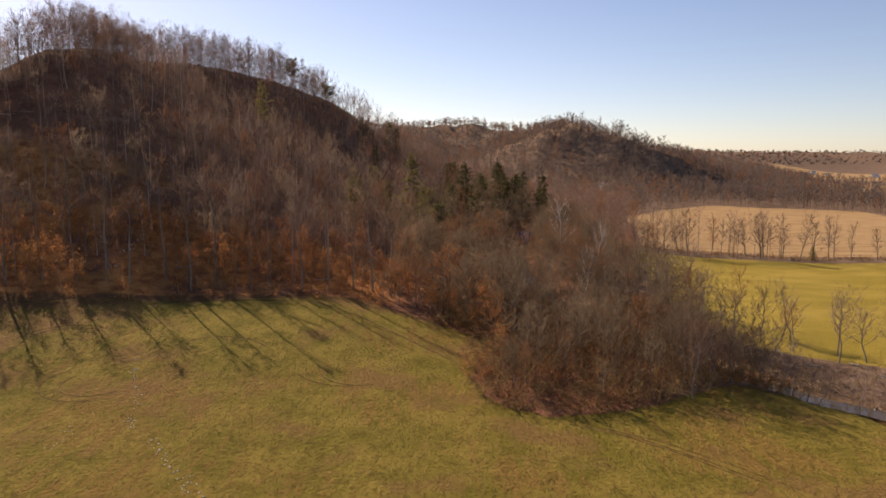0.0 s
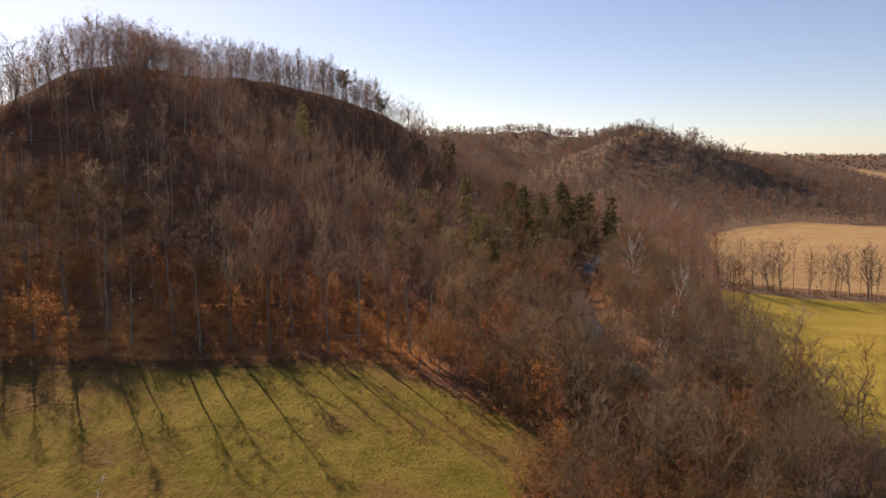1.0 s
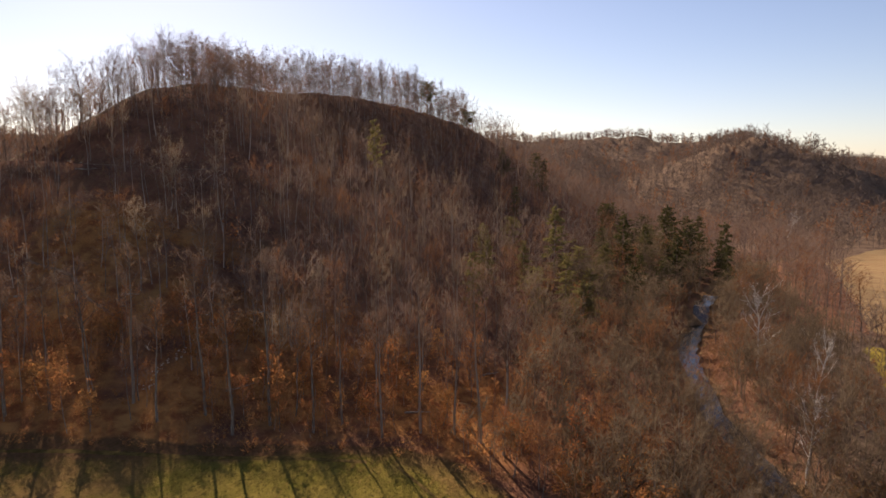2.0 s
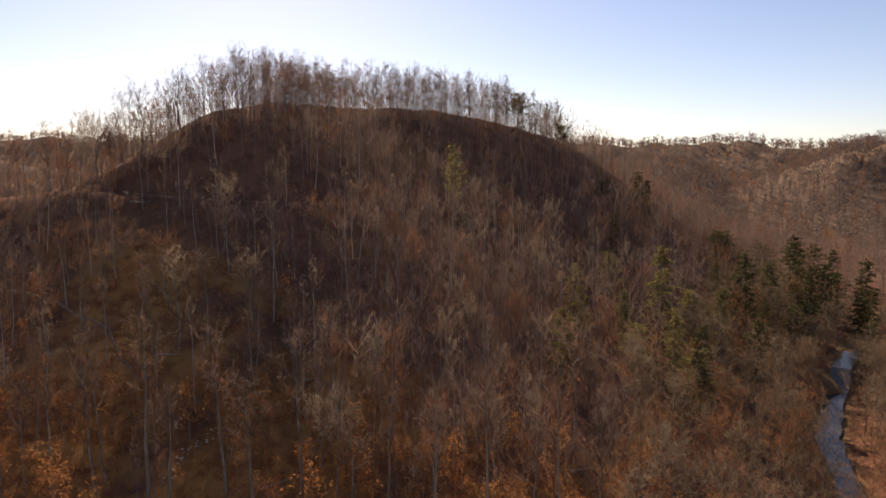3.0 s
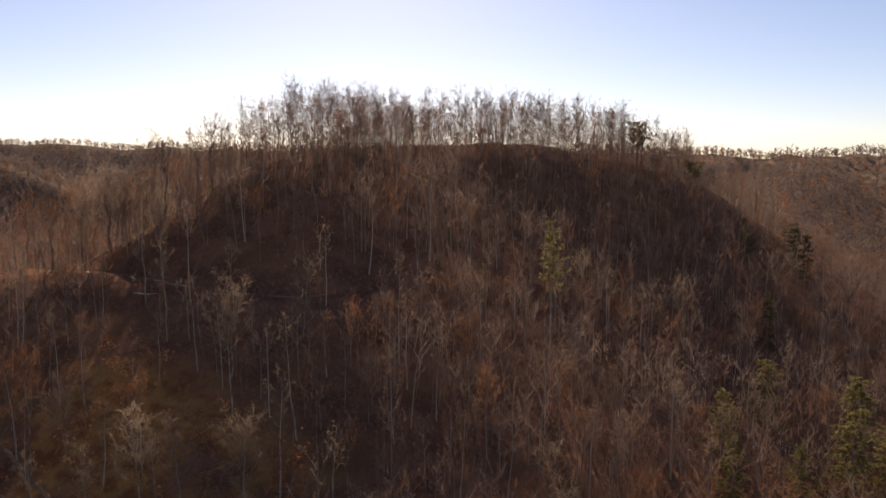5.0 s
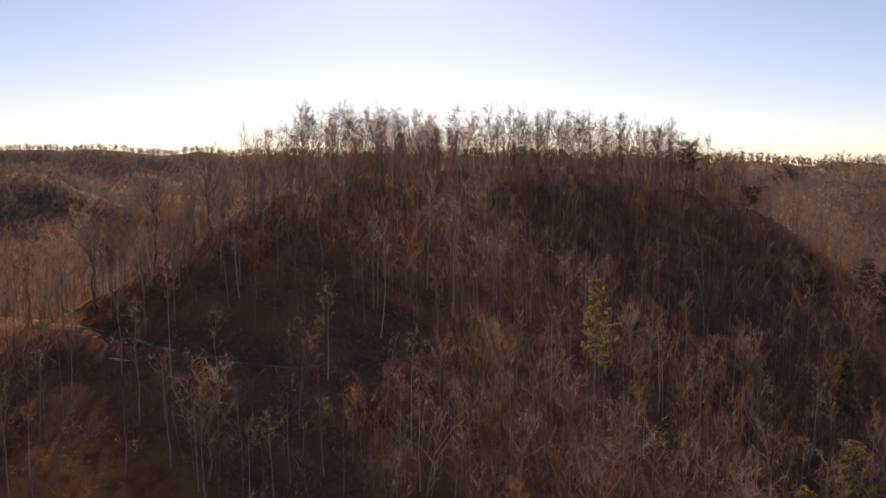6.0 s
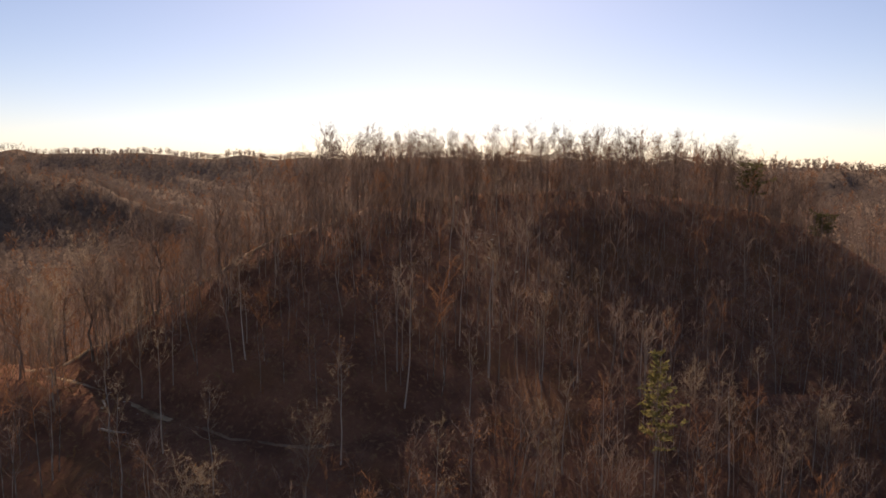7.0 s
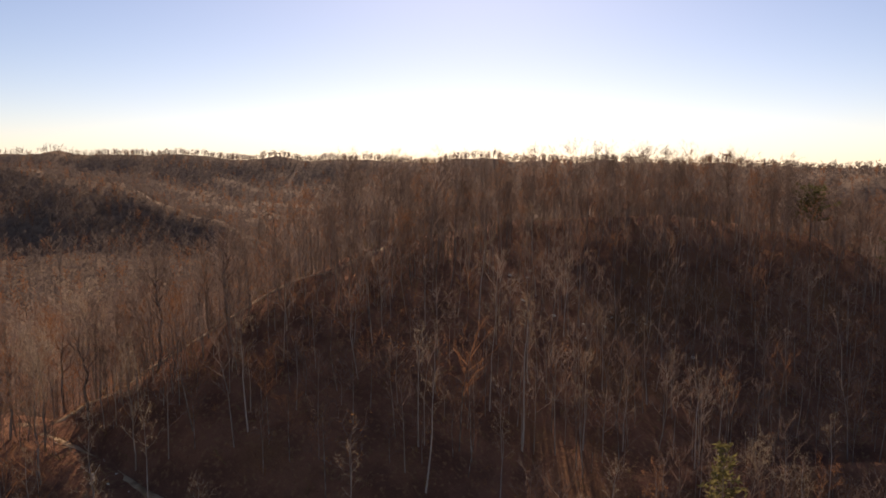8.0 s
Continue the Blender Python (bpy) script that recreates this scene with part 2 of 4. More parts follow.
def inside(x, y, polygon):
    """Signed distance to a polygon's edge, positive inside."""
    far, odd = np.full(x.shape, 1e9), np.zeros(x.shape, bool)
    for (ax, ay), (bx, by) in zip(polygon, polygon[1:] + polygon[:1]):
        vx, vy = bx - ax, by - ay
        t = np.clip(((x - ax) * vx + (y - ay) * vy) / (vx * vx + vy * vy), 0, 1)
        far = np.minimum(far, np.hypot(x - ax - t * vx, y - ay - t * vy))
        cross = (ay > y) != (by > y)
        odd ^= cross & (x < ax + (y - ay) * vx / (vy if vy else 1e-9))
    return np.where(odd, far, -far)


def ease(v, lo, hi):
    t = np.clip((v - lo) / (hi - lo), 0, 1)
    return t * t * (3 - 2 * t)


def ripple(x, y, size, seed):
    """Smooth random relief, about -1 to 1, made of a few crossed waves."""
    r = np.random.RandomState(seed)
    out = 0 * x
    for n in range(7):
        a, w, p = r.uniform(0, math.pi), r.uniform(0.6, 1.9) / size, r.uniform(0, 6.3)
        out = out + np.sin((x * math.cos(a) + y * math.sin(a)) * 2 * math.pi * w + p + 1.3 * np.sin((y * math.cos(a) - x * math.sin(a)) * 4 * w))
    return out / 3.2


def height(x, y):
    x, y = np.asarray(x, float), np.asarray(y, float)
    d2 = [z - np.interp(np.hypot(x - px, y - py), DROP_AT, DROP) for px, py, z in CREST]
    hill = np.max(d2, axis=0) + 3 * np.exp(-((x + 68) ** 2 + (y - 268) ** 2) / 1600)
    for line, wide in FAR_RIDGES:
        for px, py, z in line:
            np.maximum(hill, z - np.interp(np.hypot(x - px, y - py) / wide, DROP_AT, DROP), out=hill)
    away = ease(np.hypot(x + 60, y - 250), 300, 900)
    hill = hill + 0.5 * ripple(x, y, 22, 9) * ease(hill, 8, 30) + (1.0 + 5.0 * away) * ripple(x, y, 60 + 60, 3) * ease(hill, 8, 30)
    low = -1.0 + 0.5 * ripple(x, y, 90, 5)
    low = low + 1.0 * ease(-x, -40, 60) + 3 * ease(-x, 180, 420) * ease(y, 150, 350)
    k = 0.3
    h = np.log(np.exp(k * np.clip(hill, -60, 200)) + np.exp(k * low)) / k
    d, _ = gap(x, y, STREAM)
    h = h - 3.4 * (1 - ease(d, 1.5, 10.0)) * (h < 8)
    d, i = gap(x, y, BENCH)
    w = np.where(x < -128, 0.85, np.where(x < -88, 0.75, 0.45)) * (1 - ease(d, 1.2, np.where(x < -128, 5.5, 4.6)))
    return h * (1 - w) + BENCH[i, 2] * w


def ground_at(x, y):
    return float(height(np.array([x]), np.array([y]))[0])


def wooded(x, y):
    """Metres into the woods, negative in the open."""
    open_land = np.maximum.reduce([inside(x, y, p) for p in (MEADOW, WHEAT, STUBBLE, FAR_FIELD, FAR_FIELD_2)])
    return -open_land


def mesh_of(name, v, f, mats, mat_of=None, tone=None, smooth=False):
    """A mesh from arrays of points and of triangles."""
    me = bpy.data.meshes.new(name)
    v, f = np.asarray(v, np.float32), np.asarray(f, np.int32)
    sides = f.shape[1]
    me.vertices.add(len(v)), me.loops.add(f.size), me.polygons.add(len(f))
    me.vertices.foreach_set("co", v.ravel())
    me.loops.foreach_set("vertex_index", f.ravel())
    me.polygons.foreach_set("loop_start", np.arange(0, f.size, sides, dtype=np.int32))
    if mat_of is not None:
        me.polygons.foreach_set("material_index", np.asarray(mat_of, np.int32))
    me.polygons.foreach_set("use_smooth", np.full(len(f), smooth))
    if tone is not None:
        me.attributes.new("tone", "FLOAT", "POINT").data.foreach_set("value", np.asarray(tone, np.float32))
    for m in mats:
        me.materials.append(m)
    me.update(calc_edges=True)
    return me


def build_ground():
    n = 320
    u = np.linspace(-1, 1, n)
    reach = 105 * np.sinh(u * math.asinh(4900 / 105))
    gx, gy = np.meshgrid(reach - 92, reach + 225, indexing="ij")
    x, y = gx.ravel(), gy.ravel()
    z = height(x, y)
    i = np.arange(n * n).reshape(n, n)
    quads = np.stack([i[:-1, :-1], i[1:, :-1], i[1:, 1:], i[:-1, 1:]], -1).reshape(-1, 4)
    me = mesh_of("ground", np.stack([x, y, z], 1), quads, [GROUND], smooth=True)
    fields = {"meadow": inside(x, y, MEADOW), "wheat": inside(x, y, WHEAT),
              "stubble": np.maximum.reduce([inside(x, y, p) for p in (STUBBLE, FAR_FIELD, FAR_FIELD_2)])}
    for name, v in fields.items():
        me.attributes.new(name, "FLOAT", "POINT").data.foreach_set("value", np.clip(v / 6, -1, 1).astype(np.float32))
    d, _ = gap(x, y, STREAM)
    me.attributes.new("bank", "FLOAT", "POINT").data.foreach_set("value", (0.6 - d / 9).clip(-1, 1).astype(np.float32))
    bare = np.where(x > 0, 0.3, 0.7) * (1 - ease(inside(x, y, MEADOW), 0, 7)) + 0.5 * ease(-x, 20, 90) * ease(y, 60, 130)
    me.attributes.new("bare", "FLOAT", "POINT").data.foreach_set("value", bare.astype(np.float32))
    # mask of the grey litter: painted haze growing with distance, plus the stream side
    me.attributes.new("haze_bank_litter", "FLOAT", "POINT").data.foreach_set("value", np.maximum(ease(np.hypot(x + 75, y - 245), 190, 380), ease(x, 28, 50) * (y < 280)).astype(np.float32))
    sand = 1 - ease(np.hypot(np.clip(np.abs(x + 154) - 13, 0, None), y - 231), 0.3, 2.6)
    me.attributes.new("sand", "FLOAT", "POINT").data.foreach_set("value", sand.astype(np.float32))
    cut = ease(x, -150, -125) * (1 - ease(x, -20, -4)) * (1 - ease(y + 0.12 * (x + 28), 196, 212))
    me.attributes.new("cutover", "FLOAT", "POINT").data.foreach_set("value", cut.astype(np.float32))
    return tagged(new("ground", me), "rolling valley ground with meadow, stubble and leaf litter", "ground", kind="structure")


build_ground()


def strip(name, line, wide, lift, mat, label, category, level=None, rim=-2.0):
    """A ribbon laid along a dense line over the ground, with a shallow edge."""
    p = line[:, :2]
    along = np.gradient(p, axis=0)
    side = np.stack([-along[:, 1], along[:, 0]], 1) / np.linalg.norm(along, axis=1)[:, None]
    r = np.random.RandomState(4)
    rows = []
    for s in (-1, -0.5, 0, 0.5, 1):
        q = p + side * (s * wide * (1 + 0.25 * r.uniform(-1, 1, len(p))))[:, None]
        z = np.full(len(q), level) if level is not None else height(q[:, 0], q[:, 1]) + lift * (1 if abs(s) < 1 else rim)
        rows.append(np.column_stack([q, z]))
    m, n = len(rows), len(p)
    i = np.arange(m * n).reshape(m, n)
    quads = np.stack([i[:-1, :-1], i[:-1, 1:], i[1:, 1:], i[1:, :-1]], -1).reshape(-1, 4)
    return tagged(new(name, mesh_of(name, np.concatenate(rows), quads, [mat], smooth=True)), label, category, kind="structure")


BROOK = STREAM[STREAM[:, 1] < 306]
brook_level = np.maximum.accumulate(np.maximum(-3.6, height(BROOK[:, 0], BROOK[:, 1]) + 0.75))
strip("stream", BROOK, 2.3, 0, WATER, "narrow shallow stream with still grey water", "stream", level=brook_level)
strip("shoulder_track", BENCH[(BENCH[:, 0] < -127) & (BENCH[:, 0] > -172)], 1.0, 0.12, PALE_TRACK, "pale washed-out dirt track over the ridge shoulder", "track")
strip("crest_track", CREST_ROAD, 1.0, 0.12, PALE_TRACK, "pale sandy track climbing along the hill crest", "track")
strip("forest_track", BENCH[(BENCH[:, 0] > -126) & (BENCH[:, 0] < -103)], 0.6, 0.10, TRACK, "dirt track benched into the wooded hillside", "track")


# ---- trees ----


def tube(points, radii, sides):
    p = np.array(points, float)
    t = np.gradient(p, axis=0)
    t /= np.linalg.norm(t, axis=1)[:, None] + 1e-9
    ref = np.where(np.abs(t[:, 2:]) > 0.9, (1.0, 0, 0), (0, 0, 1.0))
    a = np.cross(t, ref)
    a /= np.linalg.norm(a, axis=1)[:, None] + 1e-9
    b = np.cross(t, a)
    w = np.arange(sides) * 2 * math.pi / sides
    ring = a[:, None] * np.cos(w)[None, :, None] + b[:, None] * np.sin(w)[None, :, None]
    v = (p[:, None] + ring * np.array(radii)[:, None, None]).reshape(-1, 3)
    f = []
    for i in range(len(p) - 1):
        for s in range(sides):
            q, r2 = i * sides + s, i * sides + (s + 1) % sides
            f += [(q, r2, r2 + sides), (q, r2 + sides, q + sides)]
    return v, np.array(f)


class Soup:
    """Triangles gathered into one mesh."""

    def __init__(self):
        self.v, self.f, self.n = [], [], 0

    def add(self, v, f):
        self.v.append(np.asarray(v, float)), self.f.append(np.asarray(f) + self.n)
        self.n += len(v)

    def twig(self, p, way, long, wide, r):
        side = np.cross(way, r.normal(size=3))
        side *= wide / 2 / (np.linalg.norm(side) + 1e-9)
        self.add([p - side, p + side, p + way * long], [(0, 1, 2)])

    def leaf(self, p, size, r, flat=0.0):
        a, b = r.normal(size=3), r.normal(size=3)
        a[2] *= 1 - flat
        b[2] *= 1 - flat
        a *= size / np.linalg.norm(a)
        b *= size * 0.6 / np.linalg.norm(b)
        self.add([p - a, p - b * 0.7, p + a, p + b], [(0, 1, 2), (0, 2, 3)])

    def out(self):
        if not self.v:
            return np.zeros((0, 3)), np.zeros((0, 3), int)
        return np.concatenate(self.v), np.concatenate(self.f)


def unit(v):
    return v / (np.linalg.norm(v) + 1e-9)


NOTHING = (np.zeros((0, 3)), np.zeros((0, 3), int))


def bare_tree(seed, tall=22.0, clear=0.4, spread=3.4, limbs=13, forks=4, twigs=7, thick=0.17, wide=0.05, leaves=0, leaf=0.28, rise=0.8, bend=0.16):
    """Trunk, crown of limbs and twigs, and leaves of a broadleaf tree in winter."""
    r = np.random.RandomState(seed)
    trunk, crown, foliage = Soup(), Soup(), Soup()
    lean = r.normal(size=2) * 0.045
    steps = 7
    top = 0.9
    zs = np.linspace(0, tall * top, steps)
    wob = np.cumsum(r.normal(size=(steps, 2)) * bend, axis=0)
    wob[0] = 0
    spine = np.column_stack([lean[0] * zs + wob[:, 0], lean[1] * zs + wob[:, 1], zs])
    spine[0, 2] = -0.8
    trunk.add(*tube(spine, thick * (1 - 0.88 * np.linspace(0, 1, steps) ** 1.05), 5))
    for i in range(limbs):
        u = clear + (1 - clear) * ((i + r.uniform(0.1, 0.9)) / limbs) ** 0.85
        base = np.array([np.interp(min(u, 0.99) * tall * top, zs, spine[:, k]) for k in range(3)])
        a = i * 2.4 + r.uniform(-0.6, 0.6)
        s = (u - clear) / (1 - clear)
        prof = math.sin(math.pi * min(1, 0.3 + 0.66 * s)) ** 0.6
        long = spread * (0.35 + 0.9 * prof) * r.uniform(0.5, 1.4)
        way = unit(np.array([math.cos(a), math.sin(a), rise + r.uniform(-0.4, 0.7) + 0.6 * s]))
        mid = base + way * long * 0.5 + r.normal(size=3) * 0.05 * long
        end = mid + unit(way + np.array([0, 0, 0.45])) * long * 0.6
        rad = thick * 0.5 * (1 - 0.55 * u)
        crown.add(*tube([base, mid, end], [rad, rad * 0.6, rad * 0.2], 3))
        for j in range(forks):
            t = 0.2 + 0.8 * (j + r.uniform(0.1, 1)) / forks
            q = base + (mid - base) * t * 2 if t < 0.5 else mid + (end - mid) * (t * 2 - 1)
            w2 = unit(way * 0.7 + r.normal(size=3) * 0.5 + np.array([0, 0, 0.3]))
            l2 = long * r.uniform(0.35, 0.65)
            crown.twig(q, w2, l2, rad * 0.8, r)
            for _ in range(twigs):
                w3 = unit(w2 * 0.6 + r.normal(size=3) * 0.7 + np.array([0, 0, 0.15]))
                crown.twig(q + w2 * l2 * r.uniform(0.2, 1), w3, r.uniform(0.6, 1.5) * min(1.2, spread / 3), wide, r)
            for _ in range(leaves):
                foliage.leaf(q + w2 * l2 * r.uniform(0, 1.25) + r.normal(size=3) * 0.35, leaf * r.uniform(0.6, 1.3), r)
    return trunk.out(), crown.out(), foliage.out()


def wood_tree(seed, tall=15.0, clear=0.4, spread=3.0, limbs=9, forks=3, twigs=5, thick=0.1, wide=0.045, leaves=0, leaf=0.2):
    """A hardwood for the joined woods: a bent trunk, limbs that fan upwards and many fine twigs."""
    r = np.random.RandomState(seed)
    trunk, crown, foliage = Soup(), Soup(), Soup()
    lean = r.normal(size=2) * 0.05 * tall
    knee = lean * r.uniform(0.2, 0.8) + r.normal(size=2) * 0.2
    spine = np.array([(0, 0, -0.8), (knee[0], knee[1], tall * 0.45), (lean[0], lean[1], tall * 0.86)])
    trunk.add(*tube(spine, [thick, thick * 0.7, thick * 0.2], 3))
    for i in range(limbs):
        u = clear + (0.97 - clear) * ((i + r.uniform(0, 1)) / limbs) ** 0.8
        base = np.array([np.interp(u * tall * 0.86, spine[:, 2], spine[:, k]) for k in range(3)])
        a, s = i * 2.4 + r.uniform(-0.7, 0.7), (u - clear) / (1 - clear)
        long = spread * (0.55 + 0.75 * math.sin(math.pi * min(1, 0.25 + 0.65 * s))) * r.uniform(0.6, 1.25)
        way = unit(np.array([math.cos(a), math.sin(a), 0.75 + r.uniform(-0.3, 0.6) + 0.6 * s]))
        crown.twig(base, way, long, thick * 0.9, r)
        for j in range(forks):
            q = base + way * long * (0.3 + 0.7 * (j + r.uniform(0, 1)) / forks)
            w2 = unit(way * 0.8 + r.normal(size=3) * 0.5 + np.array([0, 0, 0.35]))
            l2 = long * r.uniform(0.35, 0.6)
            crown.twig(q, w2, l2, wide * 1.3, r)
            for _ in range(twigs):
                w3 = unit(w2 + r.normal(size=3) * 0.55 + np.array([0, 0, 0.2]))
                crown.twig(q + w2 * l2 * r.uniform(0.1, 1), w3, r.uniform(0.7, 1.6), wide, r)
            for _ in range(leaves):
                foliage.leaf(q + w2 * l2 * r.uniform(0, 1.2) + r.normal(size=3) * 0.3, leaf * r.uniform(0.6, 1.3), r)
    return trunk.out(), crown.out(), foliage.out()


def spare_tree(seed, tall=20.0, brooms=26, wide=0.1, spread=3.4, clear=0.25):
    """A light broadleaf tree for the joined woods: trunk and long twigs."""
    r = np.random.RandomState(seed)
    trunk, crown = Soup(), Soup()
    lean = r.normal(size=2) * 0.03
    trunk.add(*tube([(0, 0, -1), (lean[0] * tall * 0.5, lean[1] * tall * 0.5, tall * 0.5), (lean[0] * tall, lean[1] * tall, tall * 0.95)], [0.13, 0.09, 0.03], 3))
    for i in range(brooms):
        u = clear + (0.95 - clear) * (i + r.uniform(0, 1)) / brooms
        a = i * 2.4 + r.uniform(-0.6, 0.6)
        prof = math.sin(math.pi * min(1, 0.3 + 0.68 * (u - clear) / (1 - clear))) ** 0.7
        way = unit(np.array([math.cos(a), math.sin(a), r.uniform(0.5, 1.4)]))
        base = np.array([lean[0] * u * tall, lean[1] * u * tall, u * tall])
        long = spread * (0.4 + 0.8 * prof) * r.uniform(0.7, 1.2)
        crown.twig(base, way, long, wide * 1.2, r)
        for _ in range(3):
            s = r.uniform(0.25, 0.9)
            crown.twig(base + way * long * s, unit(way + r.normal(size=3) * 0.55), long * r.uniform(0.35, 0.6), wide, r)
    return trunk.out(), crown.out(), NOTHING


def far_tree(seed, tall=19.0, blades=14, wide=0.9, spread=4.6):
    r = np.random.RandomState(seed)
    crown = Soup()
    crown.twig(np.array([0, 0, -1.0]), np.array([0, 0, 1.0]), tall * 0.62, 0.7, r)
    for i in range(blades):
        a, u = i * 2.4 + r.uniform(-0.5, 0.5), r.uniform(0.1, 0.8)
        way = unit(np.array([math.cos(a), math.sin(a), r.uniform(0.3, 1.7)]))
        crown.twig(np.array([0, 0, u * tall]) + way * 0.4, way, spread * r.uniform(0.6, 1.2), wide, r)
    return NOTHING, crown.out(), NOTHING


def shrub(seed, tall=4.0, stems=9, twigs=9, wide=0.05, spread=0.55, leaves=0, leaf=0.2):
    r = np.random.RandomState(seed)
    stem, crown, foliage = Soup(), Soup(), Soup()
    for i in range(stems):
        a = r.uniform(0, 6.3)
        way = unit(np.array([math.cos(a) * spread, math.sin(a) * spread, r.uniform(0.6, 1.1)]))
        p = np.array([math.cos(a), math.sin(a), 0]) * r.uniform(0, 0.2) * tall * spread
        p[2] = -0.3
        long = tall * r.uniform(0.65, 1.1)
        stem.twig(p, way, long, 0.07, r)
        for _ in range(twigs):
            crown.twig(p + way * long * r.uniform(0.25, 1.0), unit(way * 0.4 + r.normal(size=3) * 0.7), tall * r.uniform(0.12, 0.3), wide, r)
        for _ in range(leaves):
            foliage.leaf(p + way * long * r.uniform(0.2, 1.05) + r.normal(size=3) * 0.12 * tall, leaf * r.uniform(0.6, 1.3), r)
    return stem.out(), crown.out(), foliage.out()


def conifer(seed, tall=18.0, spread=3.4, bare=0.1, whorls=20, fronds=8, sprays=30, leaf=0.72, droop=0.25, blunt=0.3):
    """Trunk and tiers of needled boughs."""
    r = np.random.RandomState(seed)
    trunk, boughs, foliage = Soup(), Soup(), Soup()
    trunk.add(*tube([(0, 0, -0.8), (0.1, 0, tall * 0.5), (0, 0, tall * 0.98)], [0.22, 0.14, 0.03], 5))
    a0 = r.uniform(0, 6.3)
    for i in range(whorls):
        u0 = bare + (0.97 - bare) * (i + 0.5) / whorls
        for j in range(fronds):
            if r.uniform() < 0.15:
                continue
            u = min(0.99, u0 + r.uniform(-0.9, 0.9) / whorls)
            long = spread * ((1 - u) / (1 - bare)) ** (0.85 - 0.45 * blunt) * r.uniform(0.35, 1.2) * (1 + 0.25 * math.sin(a0 + j * 1.7 + i * 0.35)) + 0.2
            a = j * 2 * math.pi / fronds + i * 0.7 + r.uniform(-0.4, 0.4)
            way = np.array([math.cos(a), math.sin(a), -droop + 0.45 * u + r.uniform(-0.2, 0.25)])
            base = np.array([0, 0, u * tall])
            end = base + way * long * r.uniform(0.6, 1.15)
            boughs.twig(base, unit(end - base), np.linalg.norm(end - base), 0.09, r)
            for _ in range(max(4, int(sprays * (0.35 + 0.65 * long / spread)))):
                s = r.uniform(0.15, 1.05) ** 0.8
                w = unit(way * 0.7 + r.normal(size=3) * (0.6, 0.6, 0.45) + np.array([0, 0, -0.15]))
                foliage.twig(base + (end - base) * s + r.normal(size=3) * 0.12, w, leaf * r.uniform(0.6, 1.3), leaf * 0.5, r)
    return trunk.out(), boughs.out(), foliage.out()


def thing_of(name, shape, mats, part_names, label, category, group):
    """An Empty at the tree's foot with its trunk, crown and leaves as parts."""
    top = tagged(new(name), label, category, group)
    for (v, f), mat, part_name in zip(shape, mats, part_names):
        if len(f):
            ob = new(part_name, mesh_of(part_name, v, f, [mat]))
            ob.parent = top
            if part_name in ("bough", "needles", "leaves"):
                tagged(ob, kind="stuff")
    return top


def plant(templates, spots, low=0.8, high=1.2, seed=1):
    """Set copies of the template things out over the spots (x, y and perhaps size): the templates themselves take the first ones."""
    r = np.random.RandomState(seed)
    spots = np.asarray(spots, float)
    z = height(spots[:, 0], spots[:, 1])
    for n, ((x, y, *size), h) in enumerate(zip(spots, z)):
        s = size[0] if size else r.uniform(low, high)
        t = templates[n % len(templates)]
        m = pose(x, y, float(h), 0, 0, r.uniform(0, 360))
        made = t if n < len(templates) else copy_thing(t, m)
        made.matrix_basis = m
        made.scale = (s * r.uniform(0.9, 1.1), s * r.uniform(0.9, 1.1), s)


def scatter(name, shapes, spots, mats, label, category, low=0.8, high=1.2, seed=1, weights=None):
    """Many plants joined into one mesh."""
    r = np.random.RandomState(seed)
    spots = np.asarray(spots, float)
    z = height(spots[:, 0], spots[:, 1])
    which = r.choice(len(shapes), len(spots), p=None if weights is None else np.array(weights) / sum(weights))
    vs, fs, ms, ts, count = [], [], [], [], 0
    for k, shape in enumerate(shapes):
        mine = which == k
        n = mine.sum()
        if not n:
            continue
        turn, size, tone = r.uniform(0, 6.3, n), r.uniform(low, high, n), r.uniform(0, 1, n)
        c, s = (np.cos(turn) * size)[:, None], (np.sin(turn) * size)[:, None]
        for j, (v, f) in enumerate(shape):
            if not len(f):
                continue
            x = c * v[None, :, 0] - s * v[None, :, 1] + spots[mine, 0][:, None]
            y = s * v[None, :, 0] + c * v[None, :, 1] + spots[mine, 1][:, None]
            h = size[:, None] * v[None, :, 2] + z[mine][:, None]
            vs.append(np.stack([x, y, h], -1).reshape(-1, 3))
            fs.append((f[None] + (np.arange(n) * len(v))[:, None, None]).reshape(-1, 3) + count)
            ms.append(np.full(n * len(f), j)), ts.append(np.repeat(tone, len(v)))
            count += n * len(v)
    me = mesh_of(name, np.concatenate(vs), np.concatenate(fs), mats, np.concatenate(ms), np.concatenate(ts))
    return tagged(new(name, me), label, category, kind="stuff")


def spread_out(x0, x1, y0, y1, step, seed, keep):
    """Jittered spots on a grid for which keep(x, y) holds."""
    r = np.random.RandomState(seed)
    x, y = np.meshgrid(np.arange(x0, x1, step), np.arange(y0, y1, step), indexing="ij")
    x = (x + r.uniform(-0.48, 0.48, x.shape) * step).ravel()
    y = (y + r.uniform(-0.48, 0.48, y.shape) * step).ravel()
    ok = keep(x, y)
    return np.column_stack([x[ok], y[ok]])


WOOD_MATS, BRUSH_MATS = [BARK, TWIG, RUSSET], [BRUSH, BRUSH, RUSSET]
PARTS = ("trunk", "crown", "leaves")


def clear_of(x, y, stream=5.0, track=2.2):
    return (gap(x, y, STREAM)[0] > stream) & (gap(x, y, BENCH)[0] > track) & (gap(x, y, CREST_ROAD)[0] > 2.2)


